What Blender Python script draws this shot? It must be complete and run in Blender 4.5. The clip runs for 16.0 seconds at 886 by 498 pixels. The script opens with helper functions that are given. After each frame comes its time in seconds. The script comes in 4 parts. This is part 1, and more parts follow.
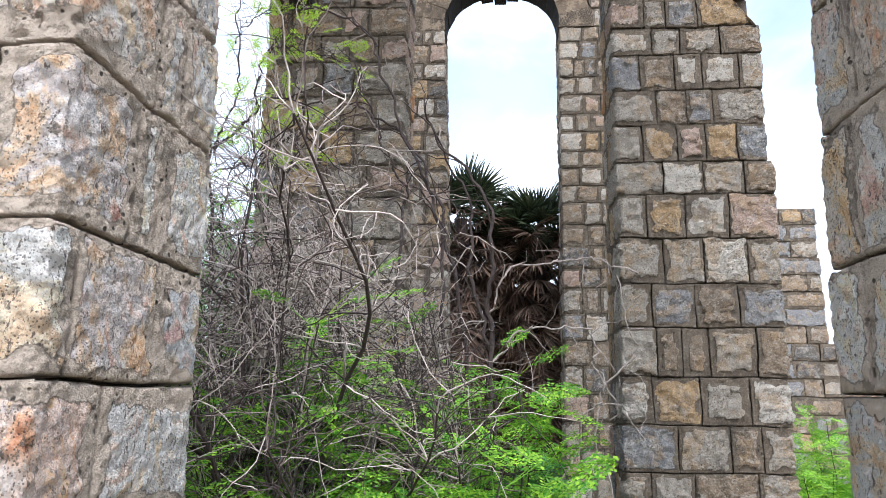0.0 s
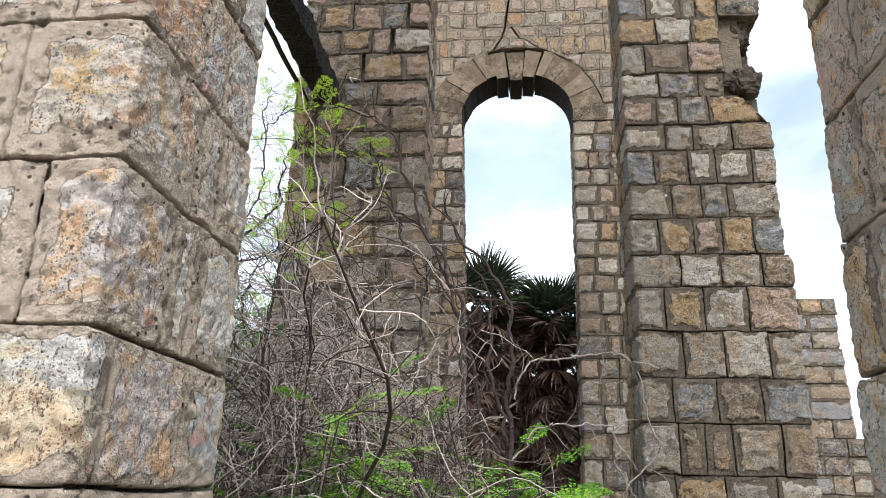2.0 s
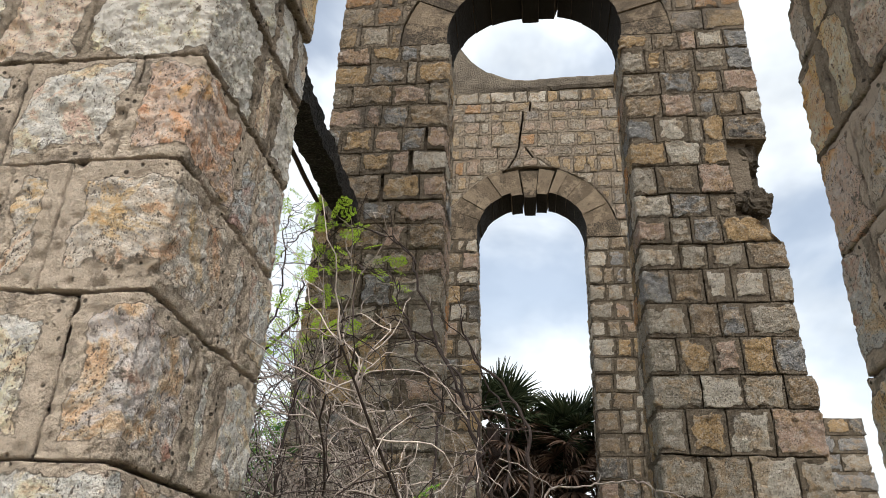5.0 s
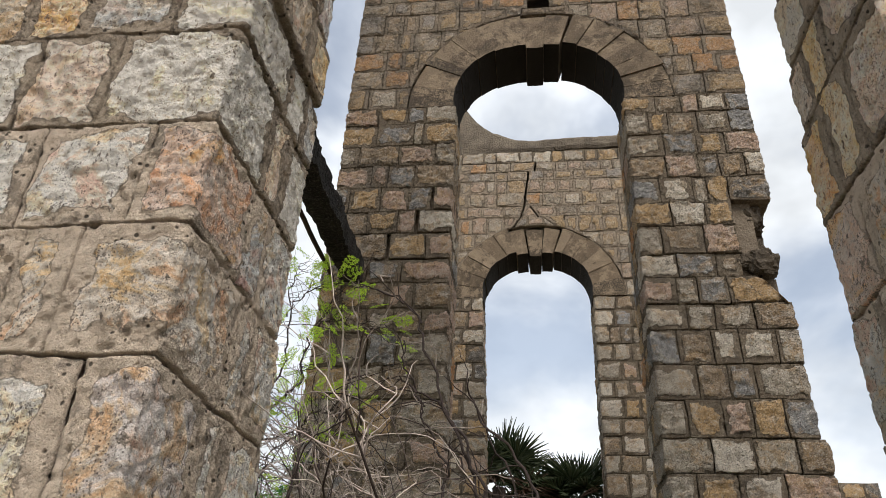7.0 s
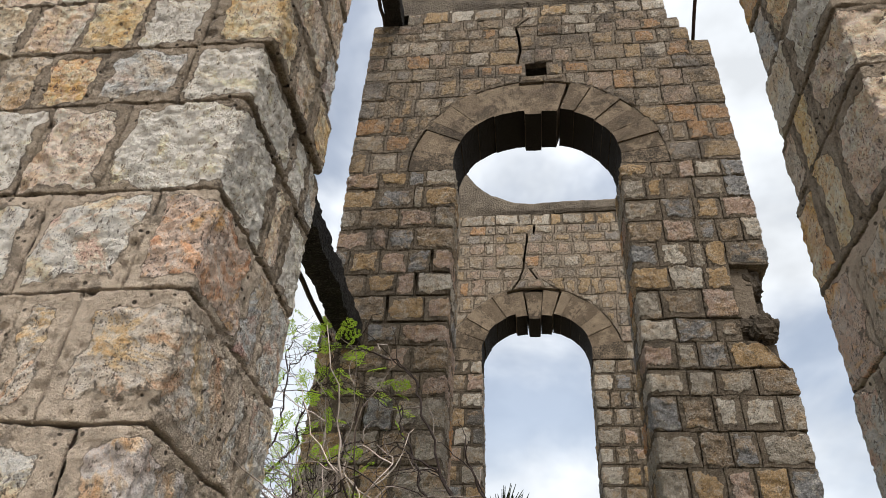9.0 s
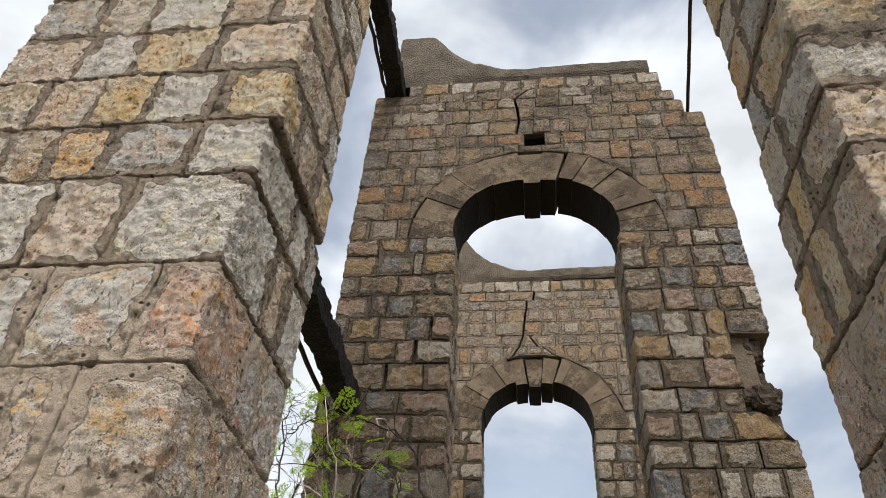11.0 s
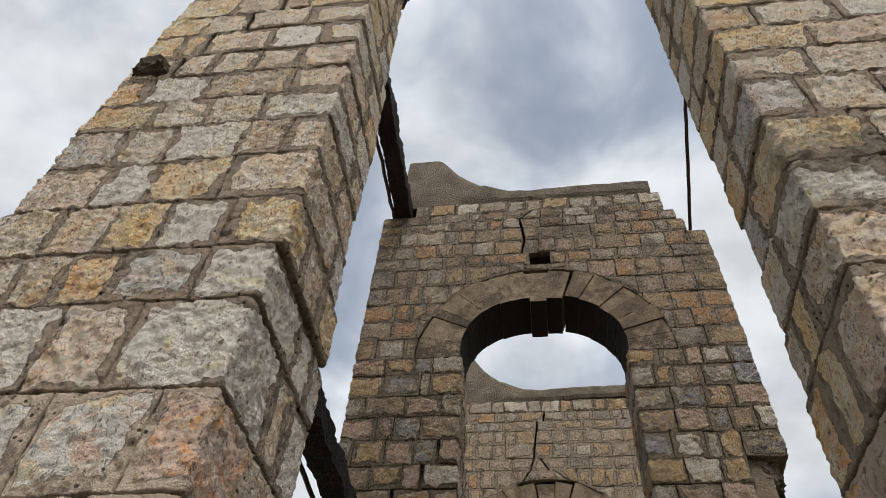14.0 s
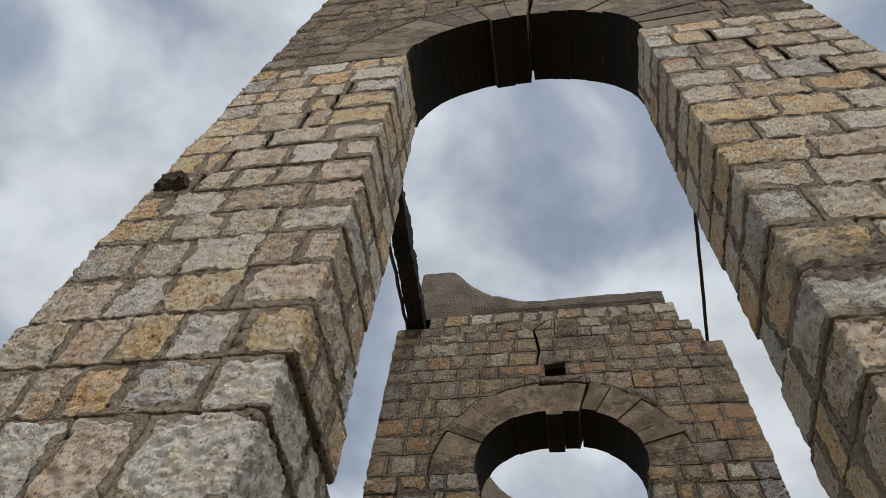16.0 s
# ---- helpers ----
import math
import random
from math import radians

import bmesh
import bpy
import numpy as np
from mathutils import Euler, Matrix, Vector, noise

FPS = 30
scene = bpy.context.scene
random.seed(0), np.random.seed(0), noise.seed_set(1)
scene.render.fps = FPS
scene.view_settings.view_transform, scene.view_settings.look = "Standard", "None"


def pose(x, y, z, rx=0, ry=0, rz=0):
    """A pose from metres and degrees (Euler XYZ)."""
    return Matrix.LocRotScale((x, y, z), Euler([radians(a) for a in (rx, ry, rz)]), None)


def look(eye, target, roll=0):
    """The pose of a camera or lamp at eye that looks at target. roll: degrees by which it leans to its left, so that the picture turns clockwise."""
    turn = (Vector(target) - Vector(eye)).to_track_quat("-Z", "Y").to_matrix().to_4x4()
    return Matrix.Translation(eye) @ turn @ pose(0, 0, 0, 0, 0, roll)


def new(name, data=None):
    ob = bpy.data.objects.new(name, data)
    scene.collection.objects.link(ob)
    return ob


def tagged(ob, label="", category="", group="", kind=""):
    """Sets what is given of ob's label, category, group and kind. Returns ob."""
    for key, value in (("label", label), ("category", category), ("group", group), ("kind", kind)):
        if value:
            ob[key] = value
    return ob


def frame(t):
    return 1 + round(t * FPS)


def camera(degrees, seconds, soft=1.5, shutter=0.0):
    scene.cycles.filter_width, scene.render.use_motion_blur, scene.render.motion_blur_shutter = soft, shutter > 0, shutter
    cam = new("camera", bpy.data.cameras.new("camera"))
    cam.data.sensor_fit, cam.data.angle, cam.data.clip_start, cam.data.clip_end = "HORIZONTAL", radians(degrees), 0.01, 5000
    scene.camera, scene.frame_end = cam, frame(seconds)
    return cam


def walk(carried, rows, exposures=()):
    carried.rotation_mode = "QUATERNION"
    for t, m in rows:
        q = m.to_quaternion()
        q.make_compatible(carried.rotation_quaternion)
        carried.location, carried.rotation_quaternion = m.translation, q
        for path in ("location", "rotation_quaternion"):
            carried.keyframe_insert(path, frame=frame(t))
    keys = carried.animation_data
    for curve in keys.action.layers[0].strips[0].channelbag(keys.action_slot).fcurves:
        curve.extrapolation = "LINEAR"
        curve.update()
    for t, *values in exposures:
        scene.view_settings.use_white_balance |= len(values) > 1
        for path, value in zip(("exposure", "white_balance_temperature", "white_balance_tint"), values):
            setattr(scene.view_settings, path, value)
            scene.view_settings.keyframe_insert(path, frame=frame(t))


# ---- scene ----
cam = camera(62.63, 16.0, soft=0.8)
walk(cam, [
    (0.0, pose(-0.000, 0.000, 1.600, 103.00, -0.78, 4.35)),
    (0.5, pose(-0.010, -0.009, 1.612, 104.60, -0.99, 4.58)),
    (1.0, pose(-0.019, -0.020, 1.621, 106.26, -1.14, 4.84)),
    (1.5, pose(-0.022, -0.034, 1.631, 107.94, -1.33, 5.12)),
    (2.0, pose(-0.024, -0.045, 1.642, 109.64, -1.44, 5.36)),
    (2.5, pose(-0.023, -0.051, 1.651, 111.30, -1.55, 5.57)),
    (3.0, pose(-0.023, -0.059, 1.661, 112.84, -1.70, 5.71)),
    (3.5, pose(-0.025, -0.070, 1.670, 114.36, -1.82, 5.86)),
    (4.0, pose(-0.028, -0.076, 1.677, 115.75, -1.98, 5.98)),
    (4.5, pose(-0.033, -0.080, 1.682, 117.08, -2.08, 6.12)),
    (7.0, pose(-0.042, -0.091, 1.699, 122.83, -2.54, 6.53)),
    (7.5, pose(-0.041, -0.095, 1.702, 124.00, -2.62, 6.51)),
    (8.0, pose(-0.038, -0.097, 1.706, 125.19, -2.71, 6.46)),
    (8.5, pose(-0.037, -0.103, 1.710, 126.41, -2.78, 6.36)),
    (9.0, pose(-0.037, -0.108, 1.714, 127.59, -2.83, 6.26)),
    (11.5, pose(-0.033, -0.137, 1.725, 134.12, -3.04, 6.05)),
    (12.0, pose(-0.030, -0.143, 1.726, 135.55, -3.06, 6.12)),
    (12.5, pose(-0.026, -0.146, 1.727, 136.99, -3.08, 6.25)),
    (13.0, pose(-0.021, -0.148, 1.728, 138.50, -3.08, 6.42)),
    (13.5, pose(-0.016, -0.149, 1.727, 140.10, -3.15, 6.58)),
    (14.0, pose(-0.015, -0.149, 1.727, 141.91, -3.21, 6.79)),
    (14.5, pose(-0.009, -0.152, 1.731, 143.89, -3.41, 7.02)),
    (15.0, pose(-0.008, -0.151, 1.730, 146.13, -3.58, 7.23)),
    (15.5, pose(-0.006, -0.149, 1.727, 148.43, -3.83, 7.39)),
    (16.0, pose(-0.003, -0.145, 1.726, 150.58, -4.04, 7.57)),
], exposures=[(0.0, 1.0, 5600, 13), (1.5, 0.86, 5800, 12), (3.0, 0.55, 6250, 11), (4.5, 0.36, 6400, 10), (7.0, 0.15, 6550, 12), (9.0, 0.13, 6500, 12), (12.5, -0.05, 6500, 12), (14.5, -0.27, 6500, 11), (16.0, -0.46, 6350, 11)])

# ---- daylight: bright broken cloud, the sun spread wide behind it ----
SUN_EL, SUN_AZ = radians(54), radians(166)
world = bpy.data.worlds.new("sky")
scene.world = world
world.use_nodes = True
wt = world.node_tree
wt.nodes.clear()


def wnode(kind, **inputs):
    n = wt.nodes.new(kind)
    for key, value in inputs.items():
        n.inputs[key].default_value = value
    return n


sky = wnode("ShaderNodeTexSky")
sky.sky_type, sky.sun_disc = "NISHITA", False
sky.sun_elevation, sky.sun_rotation, sky.air_density, sky.dust_density = SUN_EL, SUN_AZ, 1.3, 1.5
coord = wnode("ShaderNodeTexCoord")
squash = wnode("ShaderNodeMapping")
squash.inputs["Scale"].default_value = (1.0, 1.0, 1.5)
squash.inputs["Location"].default_value = (0.35, 0.1, 0.2)
puffs = wnode("ShaderNodeTexNoise", Scale=3.4, Detail=5.0, Roughness=0.48, Distortion=0.35)
cover = wnode("ShaderNodeMapRange")
for key, value in (("From Min", 0.36), ("From Max", 0.62), ("To Min", 0.33), ("To Max", 1.0)):
    cover.inputs[key].default_value = value
cover.interpolation_type = "SMOOTHSTEP"
shade = wnode("ShaderNodeTexNoise", Scale=5.5, Detail=4.0, Roughness=0.55)
tops = wnode("ShaderNodeMapRange")
for key, value in (("From Min", 0.3), ("From Max", 0.7), ("To Min", 0.8), ("To Max", 1.22)):
    tops.inputs[key].default_value = value
blue = wnode("ShaderNodeVectorMath")
blue.operation = "SCALE"
blue.inputs["Scale"].default_value = 0.125
cloud = wnode("ShaderNodeVectorMath")
cloud.operation = "SCALE"
cloud.inputs[0].default_value = (0.9, 0.955, 0.99)
blend = wt.nodes.new("ShaderNodeMix")
blend.data_type = "RGBA"
back = wnode("ShaderNodeBackground", Strength=1.0)
out = wnode("ShaderNodeOutputWorld")
wt.links.new(coord.outputs["Generated"], squash.inputs["Vector"])
wt.links.new(squash.outputs[0], puffs.inputs["Vector"])
wt.links.new(squash.outputs[0], shade.inputs["Vector"])
wt.links.new(puffs.outputs[0], cover.inputs["Value"])
wt.links.new(shade.outputs[0], tops.inputs["Value"])
wt.links.new(sky.outputs[0], blue.inputs[0])
wt.links.new(tops.outputs[0], cloud.inputs["Scale"])
split = wnode("ShaderNodeSeparateXYZ")
low = wnode("ShaderNodeMapRange")
for key, value in (("From Min", 0.04), ("From Max", 0.42), ("To Min", 1.0), ("To Max", 0.0)):
    low.inputs[key].default_value = value
haze = wnode("ShaderNodeMath")
haze.operation, haze.use_clamp = "ADD", True
wt.links.new(coord.outputs["Generated"], split.inputs[0])
wt.links.new(split.outputs[2], low.inputs["Value"])
wt.links.new(cover.outputs[0], haze.inputs[0])
wt.links.new(low.outputs[0], haze.inputs[1])
wt.links.new(haze.outputs[0], blend.inputs[0])
wt.links.new(blue.outputs[0], blend.inputs[6])
wt.links.new(cloud.outputs[0], blend.inputs[7])
wt.links.new(blend.outputs[2], back.inputs["Color"])
wt.links.new(back.outputs[0], out.inputs[0])

sun = new("sun", bpy.data.lights.new("sun", "SUN"))
sun.data.energy, sun.data.angle, sun.data.color = 4.5, radians(34), (1.0, 0.94, 0.85)
sun.matrix_world = look((0, 0, 30), Vector((0, 0, 30)) - Vector((math.sin(SUN_AZ) * math.cos(SUN_EL), math.cos(SUN_AZ) * math.cos(SUN_EL), math.sin(SUN_EL))))


# ---- materials ----
class Graph:
    def __init__(self, name, rough=0.9):
        self.mat = bpy.data.materials.new(name)
        self.mat.use_nodes = True
        self.t = self.mat.node_tree
        self.bsdf = self.t.nodes["Principled BSDF"]
        self.bsdf.inputs["Roughness"].default_value = rough
        self.bsdf.inputs["Specular IOR Level"].default_value = 0.25

    def put(self, socket, value):
        if isinstance(value, bpy.types.NodeSocket):
            self.t.links.new(value, socket)
        elif value is not None:
            socket.default_value = value

    def coords(self):
        return self.t.nodes.new("ShaderNodeTexCoord").outputs["Object"]

    def place(self):
        return self.t.nodes.new("ShaderNodeNewGeometry").outputs["Position"]

    def attr(self, name):
        n = self.t.nodes.new("ShaderNodeAttribute")
        n.attribute_name = name
        return n.outputs["Fac"]

    def noise(self, vec, scale, detail=3.0, rough=0.55, distort=0.0):
        n = self.t.nodes.new("ShaderNodeTexNoise")
        self.put(n.inputs["Vector"], vec)
        for key, value in (("Scale", scale), ("Detail", detail), ("Roughness", rough), ("Distortion", distort)):
            n.inputs[key].default_value = value
        return n.outputs[0]

    def cells(self, vec, scale, feature="F1", outlet=0):
        n = self.t.nodes.new("ShaderNodeTexVoronoi")
        n.feature = feature
        self.put(n.inputs["Vector"], vec)
        n.inputs["Scale"].default_value = scale
        return n.outputs[outlet]

    def math(self, op, a, b=None, c=None):
        n = self.t.nodes.new("ShaderNodeMath")
        n.operation = op
        for i, v in enumerate((a, b, c)):
            self.put(n.inputs[i], v)
        return n.outputs[0]

    def span(self, value, lo, hi, a=0.0, b=1.0, smooth=True):
        n = self.t.nodes.new("ShaderNodeMapRange")
        n.interpolation_type = "SMOOTHSTEP" if smooth else "LINEAR"
        self.put(n.inputs["Value"], value)
        for key, v in (("From Min", lo), ("From Max", hi), ("To Min", a), ("To Max", b)):
            n.inputs[key].default_value = v
        return n.outputs[0]

    def shift(self, vec, amount):
        n = self.t.nodes.new("ShaderNodeVectorMath")
        n.operation = "ADD"
        self.put(n.inputs[0], vec)
        self.put(n.inputs[1], amount)
        return n.outputs[0]

    def mix(self, fac, a, b, how="MIX"):
        n = self.t.nodes.new("ShaderNodeMix")
        n.data_type, n.blend_type = "RGBA", how
        self.put(n.inputs[0], fac)
        for socket, v in ((n.inputs[6], a), (n.inputs[7], b)):
            self.put(socket, (*v, 1.0) if isinstance(v, tuple) else v)
        return n.outputs[2]

    def ramp(self, fac, stops, constant=False):
        n = self.t.nodes.new("ShaderNodeValToRGB")
        n.color_ramp.interpolation = "CONSTANT" if constant else "LINEAR"
        while len(n.color_ramp.elements) < len(stops):
            n.color_ramp.elements.new(0.5)
        for el, (pos, col) in zip(n.color_ramp.elements, stops):
            el.position, el.color = pos, (*col, 1.0)
        self.put(n.inputs[0], fac)
        return n.outputs[0]

    def bump(self, height, strength=0.5, distance=0.01, under=None):
        n = self.t.nodes.new("ShaderNodeBump")
        n.inputs["Strength"].default_value, n.inputs["Distance"].default_value = strength, distance
        self.put(n.inputs["Height"], height)
        if under is not None:
            self.put(n.inputs["Normal"], under)
        return n.outputs[0]

    def done(self, colour, normal=None):
        self.put(self.bsdf.inputs["Base Color"], (*colour, 1.0) if isinstance(colour, tuple) else colour)
        self.put(self.bsdf.inputs["Normal"], normal)
        return self.mat


STONES = {"g": (0.06, (0.42, 0.375, 0.31)), "w": (0.18, (0.68, 0.63, 0.55)), "b": (0.31, (0.27, 0.28, 0.295)), "y": (0.43, (0.5, 0.338, 0.165)),
          "o": (0.56, (0.6, 0.28, 0.09)), "p": (0.68, (0.51, 0.365, 0.29)), "m": (0.81, (0.3, 0.225, 0.15)), "k": (0.94, (0.13, 0.125, 0.12))}


def mortar_colour(g, vec, pale=0.0):
    base = g.ramp(g.noise(vec, 6.0, 6.0, 0.65), [(0.25, (0.13, 0.1, 0.068)), (0.5, (0.215, 0.17, 0.12)), (0.75, (0.32, 0.27, 0.205))])
    base = g.mix(pale, base, (0.68, 0.565, 0.45))
    sand = g.noise(vec, 110.0, 5.0, 0.8)
    base = g.mix(g.span(sand, 0.5, 0.62, 0.0, 0.7 - 0.6 * pale), base, (0.095, 0.072, 0.052))
    base = g.mix(g.span(g.noise(g.shift(vec, (4.0, 2.0, 6.0)), 55.0, 5.0, 0.75), 0.53, 0.64, 0.0, 0.55), base, (0.55, 0.48, 0.39))
    stain = g.span(g.noise(vec, 3.3, 9.0, 0.8, 0.4), 0.53, 0.6, 0.0, 0.6 - 0.5 * pale)
    return g.mix(stain, base, (0.1, 0.082, 0.062))


def masonry_material(name, pale, lighten, grime=0.0, tan=0.0):
    """Rough-faced granite and sandstone set in wide smeared mortar; tone picks the stone, stone says where it shows."""
    g = Graph(name, 0.93)
    tone = g.attr("tone")
    vec = g.shift(g.place(), g.math("MULTIPLY", tone, 3.1))
    body = g.ramp(g.math("ADD", tone, 0.0), [(max(0.0, STONES[k][0] - 0.0625), STONES[k][1]) for k in "gwbyopmk"], constant=True)
    warm = g.span(g.noise(vec, 5.0, 8.0, 0.75, 0.6), 0.5, 0.58, 0.0, 0.35 if lighten else 0.6)
    body = g.mix(warm, body, (0.47, 0.31, 0.15))
    patch = g.span(g.noise(g.shift(vec, (7.0, 3.0, 1.0)), 9.0, 9.0, 0.8, 0.6), 0.44 if lighten else 0.5, 0.64 if lighten else 0.6, 0.0, 0.5)
    body = g.mix(patch, body, (0.66, 0.66, 0.65) if lighten else (0.64, 0.61, 0.56))
    dusk = g.span(g.noise(g.shift(vec, (2.0, 9.0, 5.0)), 48.0 if lighten else 19.0, 9.0, 0.82), 0.53, 0.66, 0.0, 0.6 if lighten else 0.65)
    body = g.mix(dusk, body, (0.13, 0.115, 0.105))
    if lighten:
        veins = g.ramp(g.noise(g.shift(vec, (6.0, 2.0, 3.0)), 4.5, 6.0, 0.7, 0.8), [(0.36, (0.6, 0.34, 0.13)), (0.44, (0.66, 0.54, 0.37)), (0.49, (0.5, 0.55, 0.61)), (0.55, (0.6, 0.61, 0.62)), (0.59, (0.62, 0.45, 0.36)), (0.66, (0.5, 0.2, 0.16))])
        body = g.mix(0.06 + lighten * 1.35, body, veins)
        streak = g.t.nodes.new("ShaderNodeMapping")
        streak.inputs["Scale"].default_value = (1.0, 1.0, 0.42)
        streak.inputs["Rotation"].default_value = (0.25, 0.3, 0.0)
        g.put(streak.inputs["Vector"], vec)
        nicks = g.span(g.noise(streak.outputs[0], 62.0, 4.0, 0.72), 0.57, 0.64, 0.0, 0.85)
        body = g.mix(nicks, body, (0.085, 0.07, 0.06))
    if not lighten and not tan:
        body = g.mix(1.0, body, (1.02, 1.0, 0.97), "MULTIPLY")
    if tan:
        body = g.mix(tan, body, (0.36, 0.265, 0.165))
    grain = g.noise(vec, 75.0, 5.0, 0.8)
    body = g.mix(g.span(grain, 0.53, 0.62, 0.0, 0.5 if lighten else 0.7), body, (0.1, 0.088, 0.078))
    body = g.mix(g.span(g.noise(g.shift(vec, (5.0, 5.0, 5.0)), 90.0, 4.0, 0.8), 0.52, 0.62, 0.0, 0.18 if lighten else 0.45), body, (0.85, 0.81, 0.74))
    chips = g.span(g.cells(g.shift(vec, (3.0, 1.0, 2.0)), 120.0 if lighten else 55.0), 0.16, 0.34, 0.75, 0.0)
    chips = g.math("MULTIPLY", chips, g.span(g.noise(g.shift(vec, (8.0, 1.0, 2.0)), 7.0, 4.0), 0.46, 0.56))
    body = g.mix(chips, body, (0.06, 0.05, 0.045))
    edge = g.math("ADD", g.attr("stone"), g.math("MULTIPLY", g.math("SUBTRACT", g.noise(vec, 22.0, 5.0, 0.7), 0.5), 1.1))
    if lighten:
        edge = g.math("ADD", edge, g.math("MULTIPLY", g.math("SUBTRACT", g.noise(g.shift(vec, (9.0, 4.0, 2.0)), 6.5, 6.0, 0.7), 0.545), lighten * 5.6))
    shows = g.span(edge, 0.4, 0.62 if lighten else 0.58)
    if lighten:
        # near gate: stone colours multiplied up, then capped
        body = g.mix(1.0, g.mix(1.0, body, (1.24, 1.2, 1.14) if lighten > 0.3 else (1.53, 1.47, 1.37), "MULTIPLY"), (0.76, 0.72, 0.66), "DARKEN")
    bed = mortar_colour(g, vec, pale)
    if not lighten and not tan:
        bed = g.mix(0.12, bed, (0.06, 0.047, 0.035))
    colour = g.mix(shows, bed, body)
    if lighten:
        crust = g.math("MULTIPLY", g.span(g.noise(g.shift(vec, (2.0, 7.0, 1.0)), 5.0, 8.0, 0.78), 0.525, 0.59), g.span(edge, 0.35, 0.75, 1.0, 0.0))
        colour = g.mix(g.math("MULTIPLY", crust, 0.6), colour, g.ramp(g.noise(vec, 60.0, 4.0, 0.7), [(0.4, (0.05, 0.042, 0.035)), (0.6, (0.2, 0.165, 0.13))]))
    # joint shadow round each stone, painted in as a dark ring
    rim = g.math("MULTIPLY", g.span(edge, 0.3, 0.45), g.span(edge, 0.5, 0.62, 1.0, 0.0))
    colour = g.mix(g.math("MULTIPLY", rim, 0.5 if lighten else 0.65), colour, (0.07, 0.06, 0.05))
    pits = g.span(g.cells(vec, 30.0 if lighten else 24.0), 0.12, 0.24, 1.0, 0.0)
    pitted = g.math("MULTIPLY", pits, g.span(g.noise(g.shift(vec, (1.0, 1.0, 8.0)), 3.0, 3.0), 0.45 if lighten else 0.54, 0.52 if lighten else 0.62))
    pitted = g.math("MULTIPLY", pitted, g.span(edge, 0.35, 0.7, 1.0, 0.04 if lighten else 0.25))
    colour = g.mix(g.math("MULTIPLY", pitted, 0.9), colour, (0.03, 0.025, 0.02))
    soot = g.span(g.noise(g.place(), 1.6, 10.0, 0.8, 0.4), 0.55 - grime * 0.12, 0.64 - grime * 0.08, 0.0, 0.65 - 0.45 * pale + 0.2 * grime)
    colour = g.mix(soot, colour, (0.1, 0.088, 0.075))
    low = g.bump(g.noise(vec, 48.0 if lighten else 28.0, 9.0, 0.82), 1.0, 0.034 if lighten else 0.075)
    mid = g.bump(g.math("MULTIPLY", g.noise(vec, 11.0, 7.0, 0.7), shows), 0.8, 0.035 if lighten else 0.09, low)
    if grime:
        colour = g.mix(0.45 * grime, colour, (0.085, 0.07, 0.052))
    elif not lighten:
        colour = g.mix(0.14, colour, (0.1, 0.085, 0.065))
    if lighten:
        sandy = g.math("MULTIPLY", g.noise(vec, 70.0, 6.0, 0.78), g.span(edge, 0.35, 0.65, 1.0, 0.1))
        mid = g.bump(sandy, 0.8, 0.012, mid)
    fine = g.bump(g.math("SUBTRACT", g.math("SUBTRACT", grain, chips), g.math("MULTIPLY", pitted, 4.0)), 0.6 if lighten else 0.8, 0.012, mid)
    return g.done(colour, fine)


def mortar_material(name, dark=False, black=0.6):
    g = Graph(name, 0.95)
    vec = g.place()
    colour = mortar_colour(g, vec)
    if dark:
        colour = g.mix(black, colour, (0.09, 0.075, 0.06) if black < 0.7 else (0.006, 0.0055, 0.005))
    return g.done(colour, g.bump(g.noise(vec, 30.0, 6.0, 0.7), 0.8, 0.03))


def dressed_material():
    """Smooth brown-grey cast voussoirs, streaked."""
    g = Graph("dressed_voussoir", 0.9)
    tone = g.attr("tone")
    spot = g.place()
    vec = g.shift(spot, g.math("MULTIPLY", tone, 5.0))
    colour = g.ramp(g.math("ADD", g.math("MULTIPLY", tone, 0.5), g.math("MULTIPLY", g.noise(vec, 5.0, 6.0, 0.65), 0.5)),
                    [(0.2, (0.075, 0.056, 0.037)), (0.48, (0.14, 0.106, 0.072)), (0.78, (0.23, 0.18, 0.126))])
    rough_one = g.math("GREATER_THAN", tone, 0.985)
    grit = g.ramp(g.noise(vec, 42.0, 5.0, 0.75), [(0.4, (0.025, 0.02, 0.015)), (0.52, (0.09, 0.07, 0.048)), (0.66, (0.26, 0.2, 0.14))])
    colour = g.mix(rough_one, colour, grit)
    dark = g.span(g.noise(spot, 2.6, 9.0, 0.78, 0.5), 0.47, 0.6, 0.0, 0.85)
    colour = g.mix(dark, colour, (0.045, 0.034, 0.024))
    colour = g.mix(g.span(g.noise(g.shift(spot, (3.0, 3.0, 0.0)), 4.5, 8.0, 0.78), 0.51, 0.6, 0.0, 0.65), colour, (0.27, 0.21, 0.145))
    colour = g.mix(g.span(g.noise(vec, 95.0, 4.0, 0.75), 0.5, 0.66, 0.0, 0.5), colour, (0.05, 0.04, 0.03))
    colour = g.mix(g.span(g.noise(g.shift(vec, (1.0, 6.0, 2.0)), 70.0, 4.0, 0.75), 0.55, 0.66, 0.0, 0.4), colour, (0.3, 0.26, 0.2))
    return g.done(colour, g.bump(g.noise(vec, 45.0, 7.0, 0.75), 0.9, 0.03))


